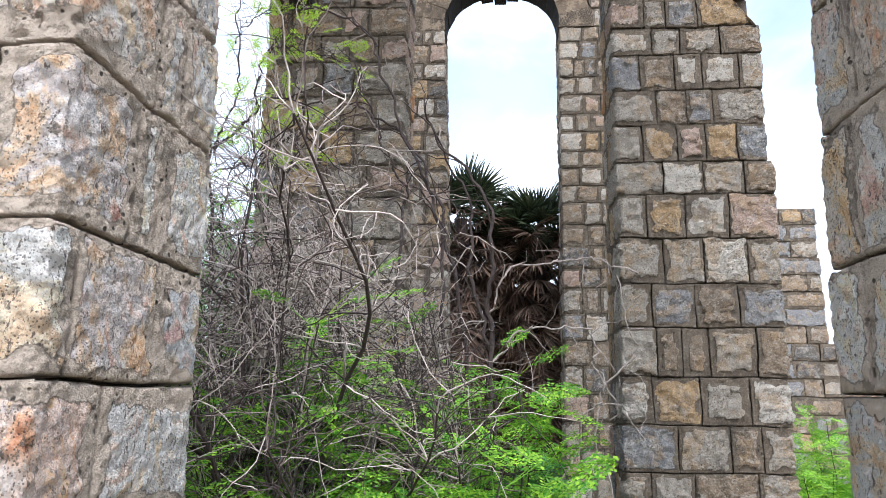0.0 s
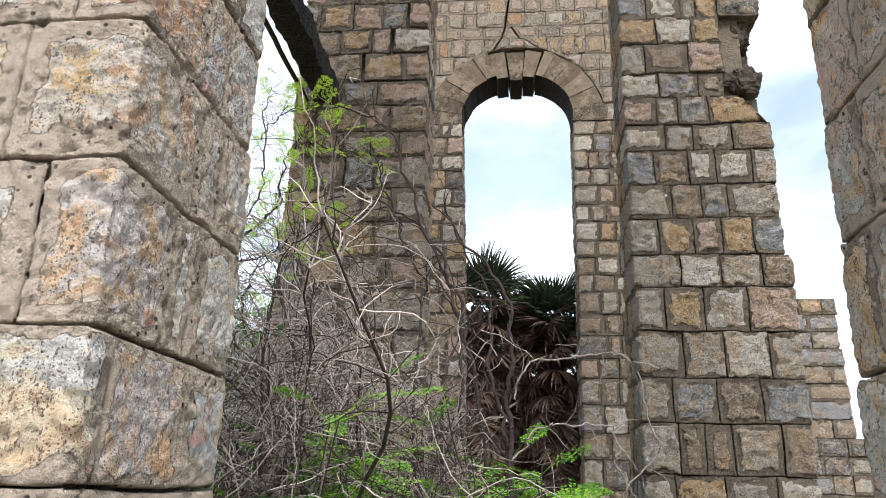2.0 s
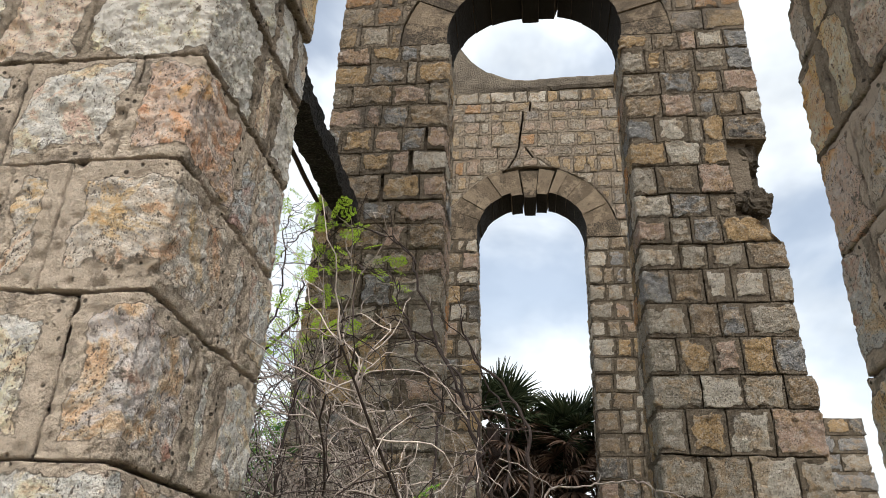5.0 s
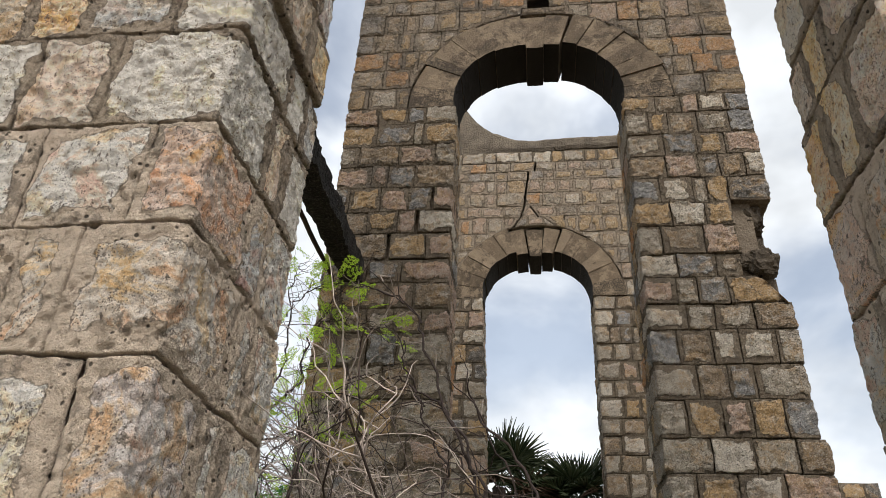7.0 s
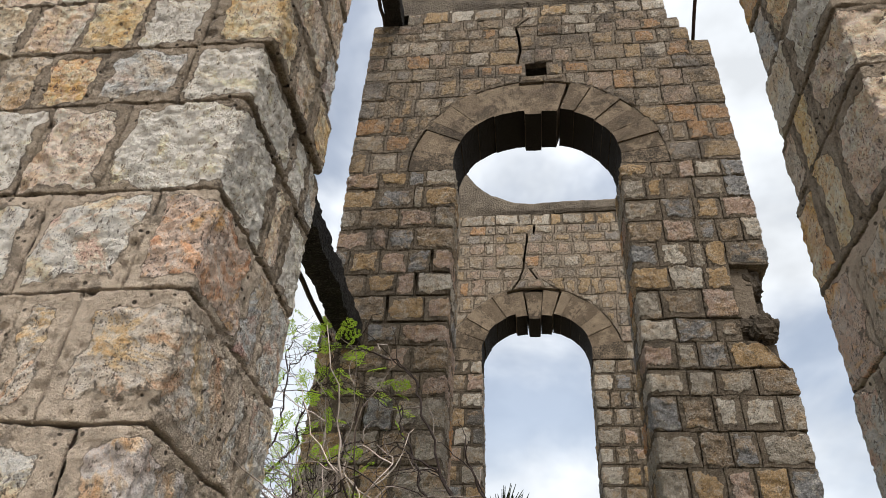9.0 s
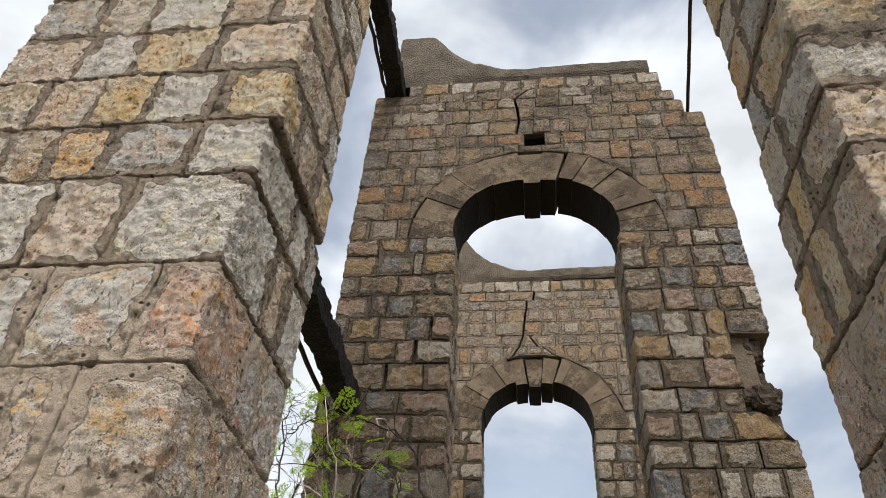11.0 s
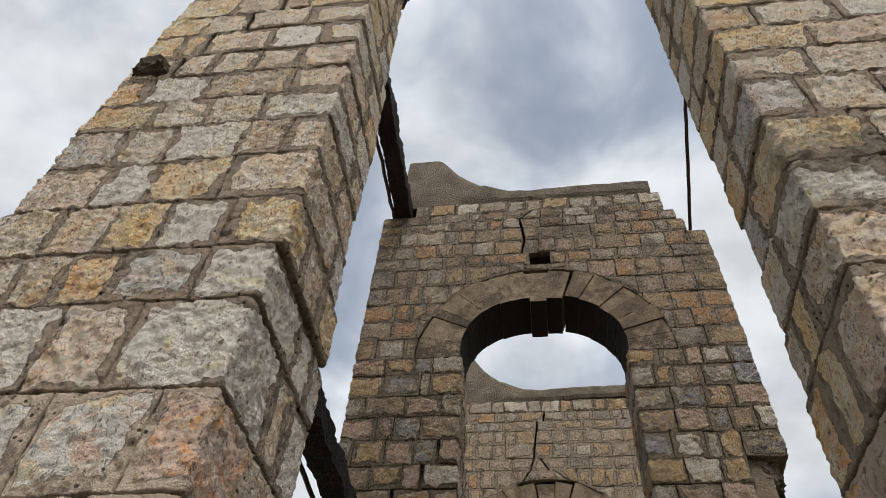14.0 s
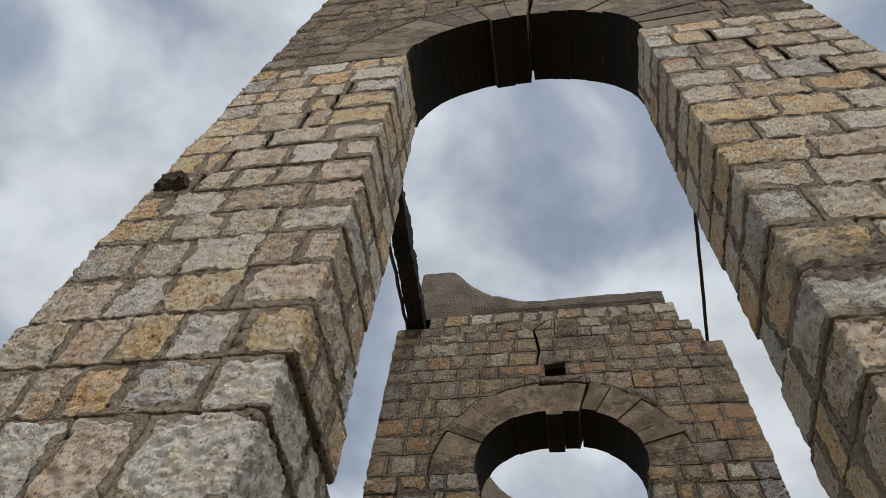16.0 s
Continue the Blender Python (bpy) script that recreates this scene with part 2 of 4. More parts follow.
def concrete_material(name, light, dark):
    """Exposed-aggregate concrete with pebbles."""
    g = Graph(name, 0.95)
    vec = g.place()
    colour = g.mix(g.span(g.noise(vec, 2.4, 5.0, 0.65), 0.35, 0.65), dark, light)
    stones = g.cells(vec, 42.0)
    colour = g.mix(g.span(stones, 0.12, 0.3, 0.6, 0.0), colour, (light[0] * 1.5, light[1] * 1.5, light[2] * 1.5))
    colour = g.mix(g.span(g.noise(vec, 60.0, 3.0), 0.52, 0.7, 0.0, 0.7), colour, (0.06, 0.055, 0.05))
    return g.done(colour, g.bump(g.math("SUBTRACT", g.noise(vec, 50.0, 4.0), stones), 0.9, 0.02))


def leaf_material(name, a, b, glow=0.35):
    g = Graph(name, 0.55)
    n = g.t.nodes.new("ShaderNodeNewGeometry")
    colour = g.ramp(n.outputs["Random Per Island"], [(0.0, a), (0.55, tuple((p + q) / 2 for p, q in zip(a, b))), (1.0, b)])
    colour = g.mix(g.span(g.noise(g.place(), 4.0, 3.0), 0.35, 0.7, 0.0, 0.5), colour, tuple(p * 0.6 for p in a))
    through_leaf = g.t.nodes.new("ShaderNodeBsdfTranslucent")
    g.put(through_leaf.inputs["Color"], colour)
    add = g.t.nodes.new("ShaderNodeMixShader")
    add.inputs[0].default_value = glow
    g.done(colour)
    end = g.t.nodes["Material Output"]
    g.t.links.new(g.bsdf.outputs[0], add.inputs[1])
    g.t.links.new(through_leaf.outputs[0], add.inputs[2])
    g.t.links.new(add.outputs[0], end.inputs["Surface"])
    return g.mat


def bark_material(name, pale, dark):
    g = Graph(name, 0.9)
    vec = g.place()
    n = g.t.nodes.new("ShaderNodeNewGeometry")
    colour = g.mix(n.outputs["Random Per Island"], dark, pale)
    colour = g.mix(g.span(g.noise(vec, 45.0, 4.0), 0.45, 0.7, 0.0, 0.6), colour, tuple(p * 0.45 for p in dark))
    return g.done(colour, g.bump(g.noise(vec, 120.0, 3.0), 0.5, 0.005))


def ground_material():
    g = Graph("dry_earth", 0.97)
    vec = g.place()
    colour = g.ramp(g.noise(vec, 0.7, 7.0, 0.65), [(0.3, (0.16, 0.13, 0.09)), (0.55, (0.25, 0.2, 0.14)), (0.72, (0.12, 0.13, 0.06))])
    colour = g.mix(g.span(g.noise(vec, 14.0, 5.0, 0.7), 0.5, 0.7, 0.0, 0.6), colour, (0.18, 0.15, 0.1))
    return g.done(colour, g.bump(g.noise(vec, 9.0, 7.0, 0.7), 0.9, 0.06))


def iron_material():
    g = Graph("rusty_iron", 0.8)
    vec = g.place()
    colour = g.ramp(g.noise(vec, 20.0, 5.0, 0.7), [(0.3, (0.02, 0.017, 0.015)), (0.6, (0.05, 0.03, 0.022)), (0.8, (0.11, 0.05, 0.025))])
    return g.done(colour, g.bump(g.noise(vec, 60.0, 4.0), 0.5, 0.01))


MASONRY = masonry_material("rubble_masonry", 0.0, 0.0)
GRIMY = masonry_material("grimy_masonry", 0.2, 0.0, 0.5, 0.42)
WEATHERED = masonry_material("weathered_masonry", 0.32, 0.13)
TANNED = masonry_material("tan_masonry", 0.3, 0.0, 0.0, 0.4)
# palest mortar and veined stone, for the near gate's lower courses
PALER = masonry_material("paler_masonry", 0.85, 0.34)
CORE = mortar_material("deep_mortar", dark=True)
RUBBLE = mortar_material("broken_rubble", dark=True, black=0.72)
DRESSED = dressed_material()
# arch undersides: their shade is put into the colour as near-black
SOFFIT_SHADE = mortar_material("shaded_soffit", dark=True, black=0.975)
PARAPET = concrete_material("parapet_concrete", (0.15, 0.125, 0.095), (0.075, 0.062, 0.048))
# near-black over the whole beam
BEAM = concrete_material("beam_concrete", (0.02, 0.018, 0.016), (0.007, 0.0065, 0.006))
IRON = iron_material()
EARTH = ground_material()
FERNY = leaf_material("fresh_leaflets", (0.05, 0.22, 0.02), (0.42, 0.66, 0.055), 0.42)
DEEP = leaf_material("dark_leaflets", (0.035, 0.15, 0.03), (0.13, 0.36, 0.07), 0.35)
LIME = leaf_material("lime_leaflets", (0.36, 0.58, 0.05), (0.62, 0.78, 0.1), 0.6)
PALM = leaf_material("palm_green", (0.025, 0.045, 0.02), (0.085, 0.1, 0.05), 0.15)
STRAW = leaf_material("palm_dead", (0.045, 0.03, 0.022), (0.3, 0.2, 0.145), 0.12)
TWIG = bark_material("dry_twig", (0.52, 0.45, 0.4), (0.18, 0.145, 0.125))
STEM = bark_material("dark_stem", (0.085, 0.062, 0.055), (0.03, 0.024, 0.022))


# ---- mesh helpers ----
def hash01(ix, iy, iz, seed):
    h = (ix * 374761393 + iy * 668265263 + iz * 1274126177 + seed * 974711) & 0x7FFFFFFF
    h = ((h ^ (h >> 13)) * 1103515245) & 0x7FFFFFFF
    h = ((h ^ (h >> 16)) * 22695477) & 0x7FFFFFFF
    return (h ^ (h >> 15)).astype(float) / 0x7FFFFFFF


def value_noise(p, seed=0):
    p = np.asarray(p, float)
    i = np.floor(p).astype(np.int64)
    f = p - i
    f = f * f * (3 - 2 * f)
    total = 0.0
    for dx in (0, 1):
        for dy in (0, 1):
            for dz in (0, 1):
                w = (f[:, 0] if dx else 1 - f[:, 0]) * (f[:, 1] if dy else 1 - f[:, 1]) * (f[:, 2] if dz else 1 - f[:, 2])
                total = total + w * hash01(i[:, 0] + dx, i[:, 1] + dy, i[:, 2] + dz, seed)
    return total


def fbm(p, seed=0, octaves=3):
    p = np.asarray(p, float)
    total, amp, norm = 0.0, 1.0, 0.0
    for k in range(octaves):
        total = total + amp * value_noise(p * 2.03 ** k + 17.3 * k, seed + k)
        norm += amp
        amp *= 0.55
    return total / norm


def mesh_of(name, verts, faces, material, attrs=None, smooth=True):
    me = bpy.data.meshes.new(name)
    me.from_pydata([tuple(v) for v in verts], [], faces)
    me.materials.append(material)
    for key, values in (attrs or {}).items():
        layer = me.attributes.new(key, "FLOAT", "POINT")
        layer.data.foreach_set("value", np.asarray(values, np.float32))
    if smooth:
        me.polygons.foreach_set("use_smooth", [True] * len(me.polygons))
    me.update()
    return me


def under(name, me, parent, label="", place=(0, 0, 0)):
    ob = new(name, me)
    ob.parent = parent
    ob.location = place
    if label:
        tagged(ob, label)
    return ob


def part(name, bm, material, parent, label=""):
    me = bpy.data.meshes.new(name)
    bm.to_mesh(me)
    bm.free()
    me.materials.append(material)
    return under(name, me, parent, label)


def thing(name, label, category, place=(0, 0, 0), turn=(0, 0, 0), group="", kind=""):
    ob = new(name)
    ob.matrix_basis = pose(*place, *turn)
    ob.empty_display_size = 0.3
    return tagged(ob, label, category, group, kind)


FACES = {"-y": (0, 1, -1.0), "+y": (0, 1, 1.0), "-x": (1, 0, -1.0), "+x": (1, 0, 1.0)}   # u axis, normal axis, sign
GAP = 0.0033


def ticks(lo, hi, step, joint_lo, joint_hi, gap):
    a = [lo + gap, lo + gap + 0.0035, lo + gap + 0.008, lo + 0.02] if joint_lo else [lo, lo + 0.008, lo + 0.02]
    b = [hi - 0.02, hi - gap - 0.008, hi - gap - 0.0035, hi - gap] if joint_hi else [hi - 0.02, hi - 0.008, hi]
    n = max(1, int(round((hi - lo - 0.04) / step)))
    mids = list(np.linspace(a[-1], b[0], n + 1))[1:-1]
    return np.array(a + mids + b)


def stone_block(lo, hi, vis, step, tone, rng, clip=None, bury=None, rough=0.016, flush=False):
    """One squared rubble stone with its mortar margin: the faces named in vis, with joints sunk round them."""
    lo, hi = np.array(lo, float), np.array(hi, float)
    seed = rng.randrange(1 << 20)
    margin = rng.choice(((0.018, 0.028, 0.038, 0.05) if hi[2] < 3.1 else (0.008, 0.014, 0.02, 0.03)) if flush else (0.014, 0.023, 0.033, 0.045)) if bury is None else bury
    wobble, proud = 0.05, rng.uniform(-0.002, 0.003) if flush else rng.uniform(0.003, 0.013)
    rough *= 0.72 if flush else 1.0
    P_all, mask_all, faces, flat, n0 = [], [], [], [], 0
    for face in vis:
        ua, na, sign = FACES[face]
        pair = ("-x", "+x") if ua == 0 else ("-y", "+y")
        j_lo, j_hi = pair[0] not in vis, pair[1] not in vis
        gap = (0.002 if ua == 0 else 0.0045) if flush else GAP
        us, vs = ticks(lo[ua], hi[ua], step, j_lo, j_hi, gap), ticks(lo[2], hi[2], step, True, True, gap)
        U, V = np.meshgrid(us, vs, indexing="ij")
        U, V = U.ravel(), V.ravel()
        P = np.zeros((len(U), 3))
        P[:, ua], P[:, 2] = U, V
        P[:, na] = hi[na] if sign > 0 else lo[na]
        e = np.minimum(V - lo[2], hi[2] - V)
        if j_lo:
            e = np.minimum(e, U - lo[ua])
        if j_hi:
            e = np.minimum(e, hi[ua] - U)
        if clip is not None and ua == 0:
            cx, cz, ro = clip
            d = np.hypot(P[:, 0] - cx, P[:, 2] - cz)
            if (d < ro).all():
                continue
            k = np.where(d < ro + GAP, (ro + GAP) / np.maximum(d, 1e-6), 1.0)
            P[:, 0], P[:, 2] = cx + (P[:, 0] - cx) * k, cz + (P[:, 2] - cz) * k
            e = np.minimum(e, np.maximum(np.hypot(P[:, 0] - cx, P[:, 2] - cz) - ro, 0.0))
        N = np.zeros_like(P)
        N[:, na] = sign
        inward = np.zeros(len(U))
        for joint, dist, s in ((j_lo, U - lo[ua], -1.0), (j_hi, hi[ua] - U, 1.0)):
            if not joint:
                at = dist < 1e-6
                N[at, ua] = s
                N[at] *= 0.75
                r = 0.006 + 0.022 * value_noise(P * 9.0, seed + 5)
                inward += np.clip(1 - dist / r, 0, 1) ** 2 * r * 0.4
        ragged = (fbm(P * 10.0, seed, 4) - 0.5) * 2 * wobble
        mask = np.clip((e - margin + ragged) / (0.022 if flush else 0.01) + (0.3 if flush else 0.0), 0.0, 1.0)
        lump = (fbm(P * (32.0 if flush else 24.0), seed + 31, 4) - 0.46) * rough * (2.2 if flush else 2.8) + (fbm(P * 40.0, seed + 57, 4) - 0.5) * rough * 1.3
        # chisel creases
        lump += (np.abs(fbm(P * (34.0 if flush else 17.0), seed + 63, 3) - 0.5) * 2 - 0.22) * rough * (1.7 if flush else 1.3)
        slack = (fbm(P * 18.0, seed + 77, 4) - 0.5) * 0.016 + (fbm(P * 45.0, seed + 78, 3) - 0.5) * (0.018 if flush else 0.0)
        holes = np.clip((value_noise(P * 34.0, seed + 91) - (0.78 if flush else 0.72)) / 0.12, 0, 1) * np.clip((value_noise(P * 5.0, seed + 92) - 0.4) / 0.2, 0, 1)
        slack = slack * (1 - 0.5 * mask) - holes * 0.014 * (1 - 0.9 * mask)
        groove = np.clip(1 - e / ((0.007 if flush and ua == 1 else 0.003) + (0.004 if flush else 0.007) * value_noise(P * 14.0, seed + 12)), 0, 1) * ((0.018 if ua == 0 else 0.03) if flush else 0.013)
        lip = np.clip(1 - np.abs(mask - 0.3) / 0.3, 0, 1) * (0.002 if flush else 0.006)
        disp = mask * (proud + lump) + slack - groove - inward - lip
        Q = P + N * disp[:, None]
        sway = np.stack([fbm(P * 3.7 + 40.0 * k, 500 + k, 3) - 0.5 for k in range(2)], 1) * 0.03
        Q[:, ua] += sway[:, 0] * (np.abs(N[:, ua]) < 1e-6)
        Q[:, 2] += sway[:, 1]
        nu, nv = len(us), len(vs)
        idx = np.arange(nu * nv).reshape(nu, nv) + n0
        flip = (sign > 0) == (ua == 0)
        quads = np.stack([idx[:-1, :-1], idx[1:, :-1], idx[1:, 1:], idx[:-1, 1:]], -1).reshape(-1, 4)
        faces += (quads[:, ::-1] if flip else quads).tolist()
        P_all.append(Q)
        mask_all.append(mask)
        n0 += nu * nv
        rims = [idx[:, 0], idx[:, -1][::-1]]
        if j_lo:
            rims.append(idx[0, :][::-1])
        if j_hi:
            rims.append(idx[-1, :])
        for rim in rims:
            local = rim - (n0 - nu * nv)
            S = Q[local] - N[local] * 0.075
            m = len(rim)
            for k in range(m - 1):
                q = [int(rim[k]), n0 + k, n0 + k + 1, int(rim[k + 1])]
                faces.append(q[::-1] if flip else q)
                flat.append(len(faces) - 1)
            P_all.append(S)
            mask_all.append(np.zeros(m))
            n0 += m
    if not P_all:
        return None
    P = np.concatenate(P_all)
    return P, faces, {"stone": np.concatenate(mask_all), "tone": np.full(len(P), tone)}, flat


def tube(points, r0, r1, sides=5):
    """Tapered tube along a line of points: vertices and faces."""
    pts = np.array(points, float)
    n = len(pts)
    tang = np.gradient(pts, axis=0)
    tang /= np.maximum(np.linalg.norm(tang, axis=1)[:, None], 1e-9)
    ref = np.where(np.abs(tang[:, 2:3]) > 0.9, np.array([[1.0, 0, 0]]), np.array([[0, 0, 1.0]]))
    a = np.cross(tang, ref)
    a /= np.maximum(np.linalg.norm(a, axis=1)[:, None], 1e-9)
    b = np.cross(tang, a)
    ang = np.arange(sides) * 2 * np.pi / sides
    rad = np.linspace(r0, r1, n)[:, None, None]
    V = pts[:, None] + rad * (np.cos(ang)[None, :, None] * a[:, None] + np.sin(ang)[None, :, None] * b[:, None])
    i = np.arange(n * sides).reshape(n, sides)
    j = np.roll(i, -1, 1)
    F = np.stack([i[:-1], j[:-1], j[1:], i[1:]], -1).reshape(-1, 4)
    return V.reshape(-1, 3), F


class Heap:
    """Gathers many small pieces into one mesh."""
    def __init__(self):
        self.v, self.f, self.n, self.extra = [], [], 0, {}

    def add(self, V, F, attrs=None):
        self.v.append(np.asarray(V))
        self.f.extend((np.asarray(F) + self.n).tolist() if not isinstance(F, list) else [[k + self.n for k in q] for q in F])
        self.n += len(V)
        for key, val in (attrs or {}).items():
            self.extra.setdefault(key, []).append(val)

    def mesh(self, name, material, smooth=True):
        return mesh_of(name, np.concatenate(self.v), self.f, material, {k: np.concatenate(v) for k, v in self.extra.items()}, smooth)


# ---- ground ----
def build_ground():
    us = np.concatenate([-np.geomspace(900, 14, 14), np.linspace(-12, 12, 41), np.geomspace(14, 900, 14)])
    X, Y = np.meshgrid(us, us + 4.0, indexing="ij")
    P = np.stack([X.ravel(), Y.ravel(), np.zeros(X.size)], 1)
    near = np.clip(1 - np.hypot(P[:, 0], P[:, 1] - 4) / 60, 0, 1)
    P[:, 2] = (fbm(P * 0.5, 3, 4) - 0.6) * 0.22 * near - 0.02
    n = len(us)
    i = np.arange(n * n).reshape(n, n)
    F = np.stack([i[:-1, :-1], i[1:, :-1], i[1:, 1:], i[:-1, 1:]], -1).reshape(-1, 4).tolist()
    tagged(new("ground", mesh_of("ground", P, F, EARTH)), "dry brown earth with patches of weeds under the scrub", "ground", kind="structure")


build_ground()

# ---- gates ----
THICK = 0.655
SPRING, RADIUS, RING = 7.36, 0.9, 1.48
LOW = [-0.15, 0.2, 0.52, 0.86, 1.22, 1.56, 1.92, 2.30, 2.64, 3.01, 3.37, 3.65, 3.97, 4.28, 4.60, 4.85, 5.12, 5.37, 5.68, 5.95, 6.25, 6.54, 6.82, 7.12, 7.36]
LOW_NEAR = [-0.15, 0.3, 0.66, 1.0, 1.33, 1.66, 1.98, 2.36, 2.72, 3.06, 3.43, 3.70, 3.99, 4.30, 4.60, 4.86, 5.12, 5.38, 5.68, 5.95, 6.25, 6.54, 6.82, 7.12, 7.36]
HIGH = [7.36, 7.67, 7.96, 8.26, 8.58, 8.91, 9.14, 9.42, 9.70, 9.90, 10.10]
LETTERS = "gggwwbbyyyoppmm"


def box_bm(lo, hi, bevel=0.0):
    bm = bmesh.new()
    bmesh.ops.create_cube(bm, size=1.0)
    for v in bm.verts:
        v.co = [lo[k] + (v.co[k] + 0.5) * (hi[k] - lo[k]) for k in range(3)]
    if bevel:
        bmesh.ops.bevel(bm, geom=bm.edges[:], offset=bevel, segments=2, affect="EDGES")
    return bm


def cuts_between(a, b, mean, rng):
    out_cuts, x = [], a
    while True:
        x += mean * rng.uniform(0.62, 1.4)
        if x > b - mean * 0.5:
            return out_cuts
        out_cuts.append(x)


def lay(owner, lo, hi, vis, step, letter, rng, heap=None, stuff=None, slant=None, chop=None, **kw):
    tone = STONES[letter][0] + rng.uniform(-0.05, 0.05)
    made = stone_block(lo, hi, vis, step, tone, rng, **kw)
    if made is None:
        return
    P, F, attrs, flat = made
    if slant:
        # lean the end faces along the cracks beside the stone
        f = np.clip((P[:, 0] - lo[0]) / (hi[0] - lo[0]), 0, 1)
        P[:, 0] += (slant[0] * (1 - f) + slant[1] * f) * (P[:, 2] - (lo[2] + hi[2]) / 2)
    if chop:
        # a corner broken away along a slope
        P[:, 0] = np.minimum(P[:, 0], chop[2])
        P[:, 2] = np.minimum(P[:, 2], np.interp(P[:, 0], (chop[0], chop[2]), (chop[1], chop[3])) + (fbm(P * 12.0, 8, 3) - 0.5) * 0.06)
    if heap is not None:
        heap.add(P, F, attrs)
        return
    mid = (np.array(lo) + np.array(hi)) / 2
    me = mesh_of("stone", P - mid, F, stuff or MASONRY, attrs)
    for k in flat:
        me.polygons[k].use_smooth = False
    under("stone", me, owner, place=tuple(mid))


def build_pier(gate, name, rows, x_out, x_in, plan, step_at, seed, missing=(), side_plan=None, mean=0.32, stuff=None, split=None, letters_all=LETTERS, depth_at=lambda z: THICK, chop=None):
    """A pier from its outer to its inner edge (either may be the larger x). plan: course -> (joints, letters)."""
    flush = stuff is not None
    rng = random.Random(seed)
    left = x_out(3.0) < x_in(3.0)
    side, outer = ("+x", "-x") if left else ("-x", "+x")
    heap = Heap()
    bm = bmesh.new()
    loops = []
    for z0, z1 in zip(rows[:-1], rows[1:]):
        zc = (z0 + z1) / 2
        a, b = sorted((x_out(zc), x_in(zc)))
        cut = 0.1 if any(abs(zc - q) < 0.05 for q in missing) else 0.0
        back = depth_at(zc) - 0.07
        for z in (z0, z1):
            loops.append([bm.verts.new(co) for co in ((a + 0.07, 0.07, z), (b - 0.07 - cut, 0.07, z), (b - 0.07 - cut, back, z), (a + 0.07, back, z))])
    for p, q in zip(loops[:-1], loops[1:]):
        for k in range(4):
            bm.faces.new((p[k], p[(k + 1) % 4], q[(k + 1) % 4], q[k]))
    bm.faces.new(loops[0][::-1])
    bm.faces.new(loops[-1])
    core = part(name, bm, CORE, gate, "rubble stone pier bedded in wide brown mortar")
    for c, (z0, z1) in enumerate(zip(rows[:-1], rows[1:])):
        zc = (z0 + z1) / 2
        xo, xi = x_out(zc), x_in(zc)
        snug = flush and zc < 3.0
        thick = depth_at(zc) + (rng.uniform(-0.009, 0.009) if flush else 0.0)
        kind = WEATHERED if flush and not snug else stuff
        xo += rng.uniform(-0.008, 0.008)
        xi += rng.uniform(-0.004, 0.004)
        a, b = min(xo, xi), max(xo, xi)
        gone = any(abs(zc - q) < 0.05 for q in missing)
        joints, letters = plan.get(c, (None, None))
        if joints is None:
            joints = cuts_between(a, b, mean if zc < 5.1 else mean * 0.86, rng)
        seam = (split or {}).get(c)
        if seam is not None:
            joints = sorted([j for j in joints if abs(j - seam) > 0.12] + [seam])
            letters = None
        xs = [a, *[j for j in joints if a + 0.06 < j < b - 0.06], b]
        step = step_at(zc)
        letters = letters or "".join(rng.choice(letters_all) for _ in xs)
        depth = rng.choice((0.2, 0.26, 0.34, 0.44)) if c % 2 else rng.choice((0.3, 0.4, 0.48))
        cuts = [depth]
        if side_plan and c in side_plan:
            cuts = list(side_plan[c])
        elif thick - depth > 0.28 and rng.random() < 0.75:
            cuts.append(depth + (thick - depth) * rng.uniform(0.42, 0.62))
        for k, (p, q) in enumerate(zip(xs[:-1], xs[1:])):
            inner = (q == b) if left else (p == a)
            outermost = (p == a) if left else (q == b)
            if gone and outermost:
                continue
            vis = ["-y"]
            hi_y = 0.12
            if inner:
                vis.append(side)
                hi_y = cuts[0]
            elif outermost:
                vis.append(outer)
                hi_y = 0.3
            out_of = rng.uniform(-0.002, 0.002) if flush else rng.uniform(-0.008, 0.008)
            bury = rng.choice((0.03, 0.042, 0.055) if snug else (0.012, 0.02, 0.03, 0.042)) if inner else None
            wide = 0.014 if seam is not None else 0.0
            p, q = p + (wide if p == seam else 0.0), q - (wide if q == seam else 0.0)
            drop = rng.uniform(0.008, 0.02) if seam is not None and p >= seam - 0.02 else 0.0
            lay(core, (p, out_of, z0 + drop), (q, hi_y, z1), vis, step, letters[k % len(letters)], rng, bury=bury, stuff=kind, flush=flush, rough=0.012 if snug else 0.017, chop=chop[1] if chop and chop[0] == c and outermost else None)
        ys = [*cuts, thick]
        for p, q in zip(ys[:-1], ys[1:]):
            edge = q == thick
            vis = [side, "+y"] if edge else [side]
            span = (xi - 0.3, xi) if left else (xi, xi + 0.3)
            lay(core, (span[0], p, z0), (span[1], q, z1), vis, step, rng.choice(("wwbwgbwpyg" if left else "wgypwgobw") if snug else letters_all), rng, stuff=kind, flush=flush, rough=0.009 if flush else 0.012,
                bury=rng.choice((0.014, 0.024, 0.034)) if flush and (not left or zc > 3.2) else None)
        # rear and outer faces, coarse
        back = (a, b - 0.3) if left else (a + 0.3, b)
        xs2 = [back[0], *cuts_between(*back, 0.36, rng), back[1]]
        for p, q in zip(xs2[:-1], xs2[1:]):
            outermost = (p == back[0]) if left else (q == back[1])
            if gone and outermost:
                continue
            vis = ["+y", outer] if outermost else ["+y"]
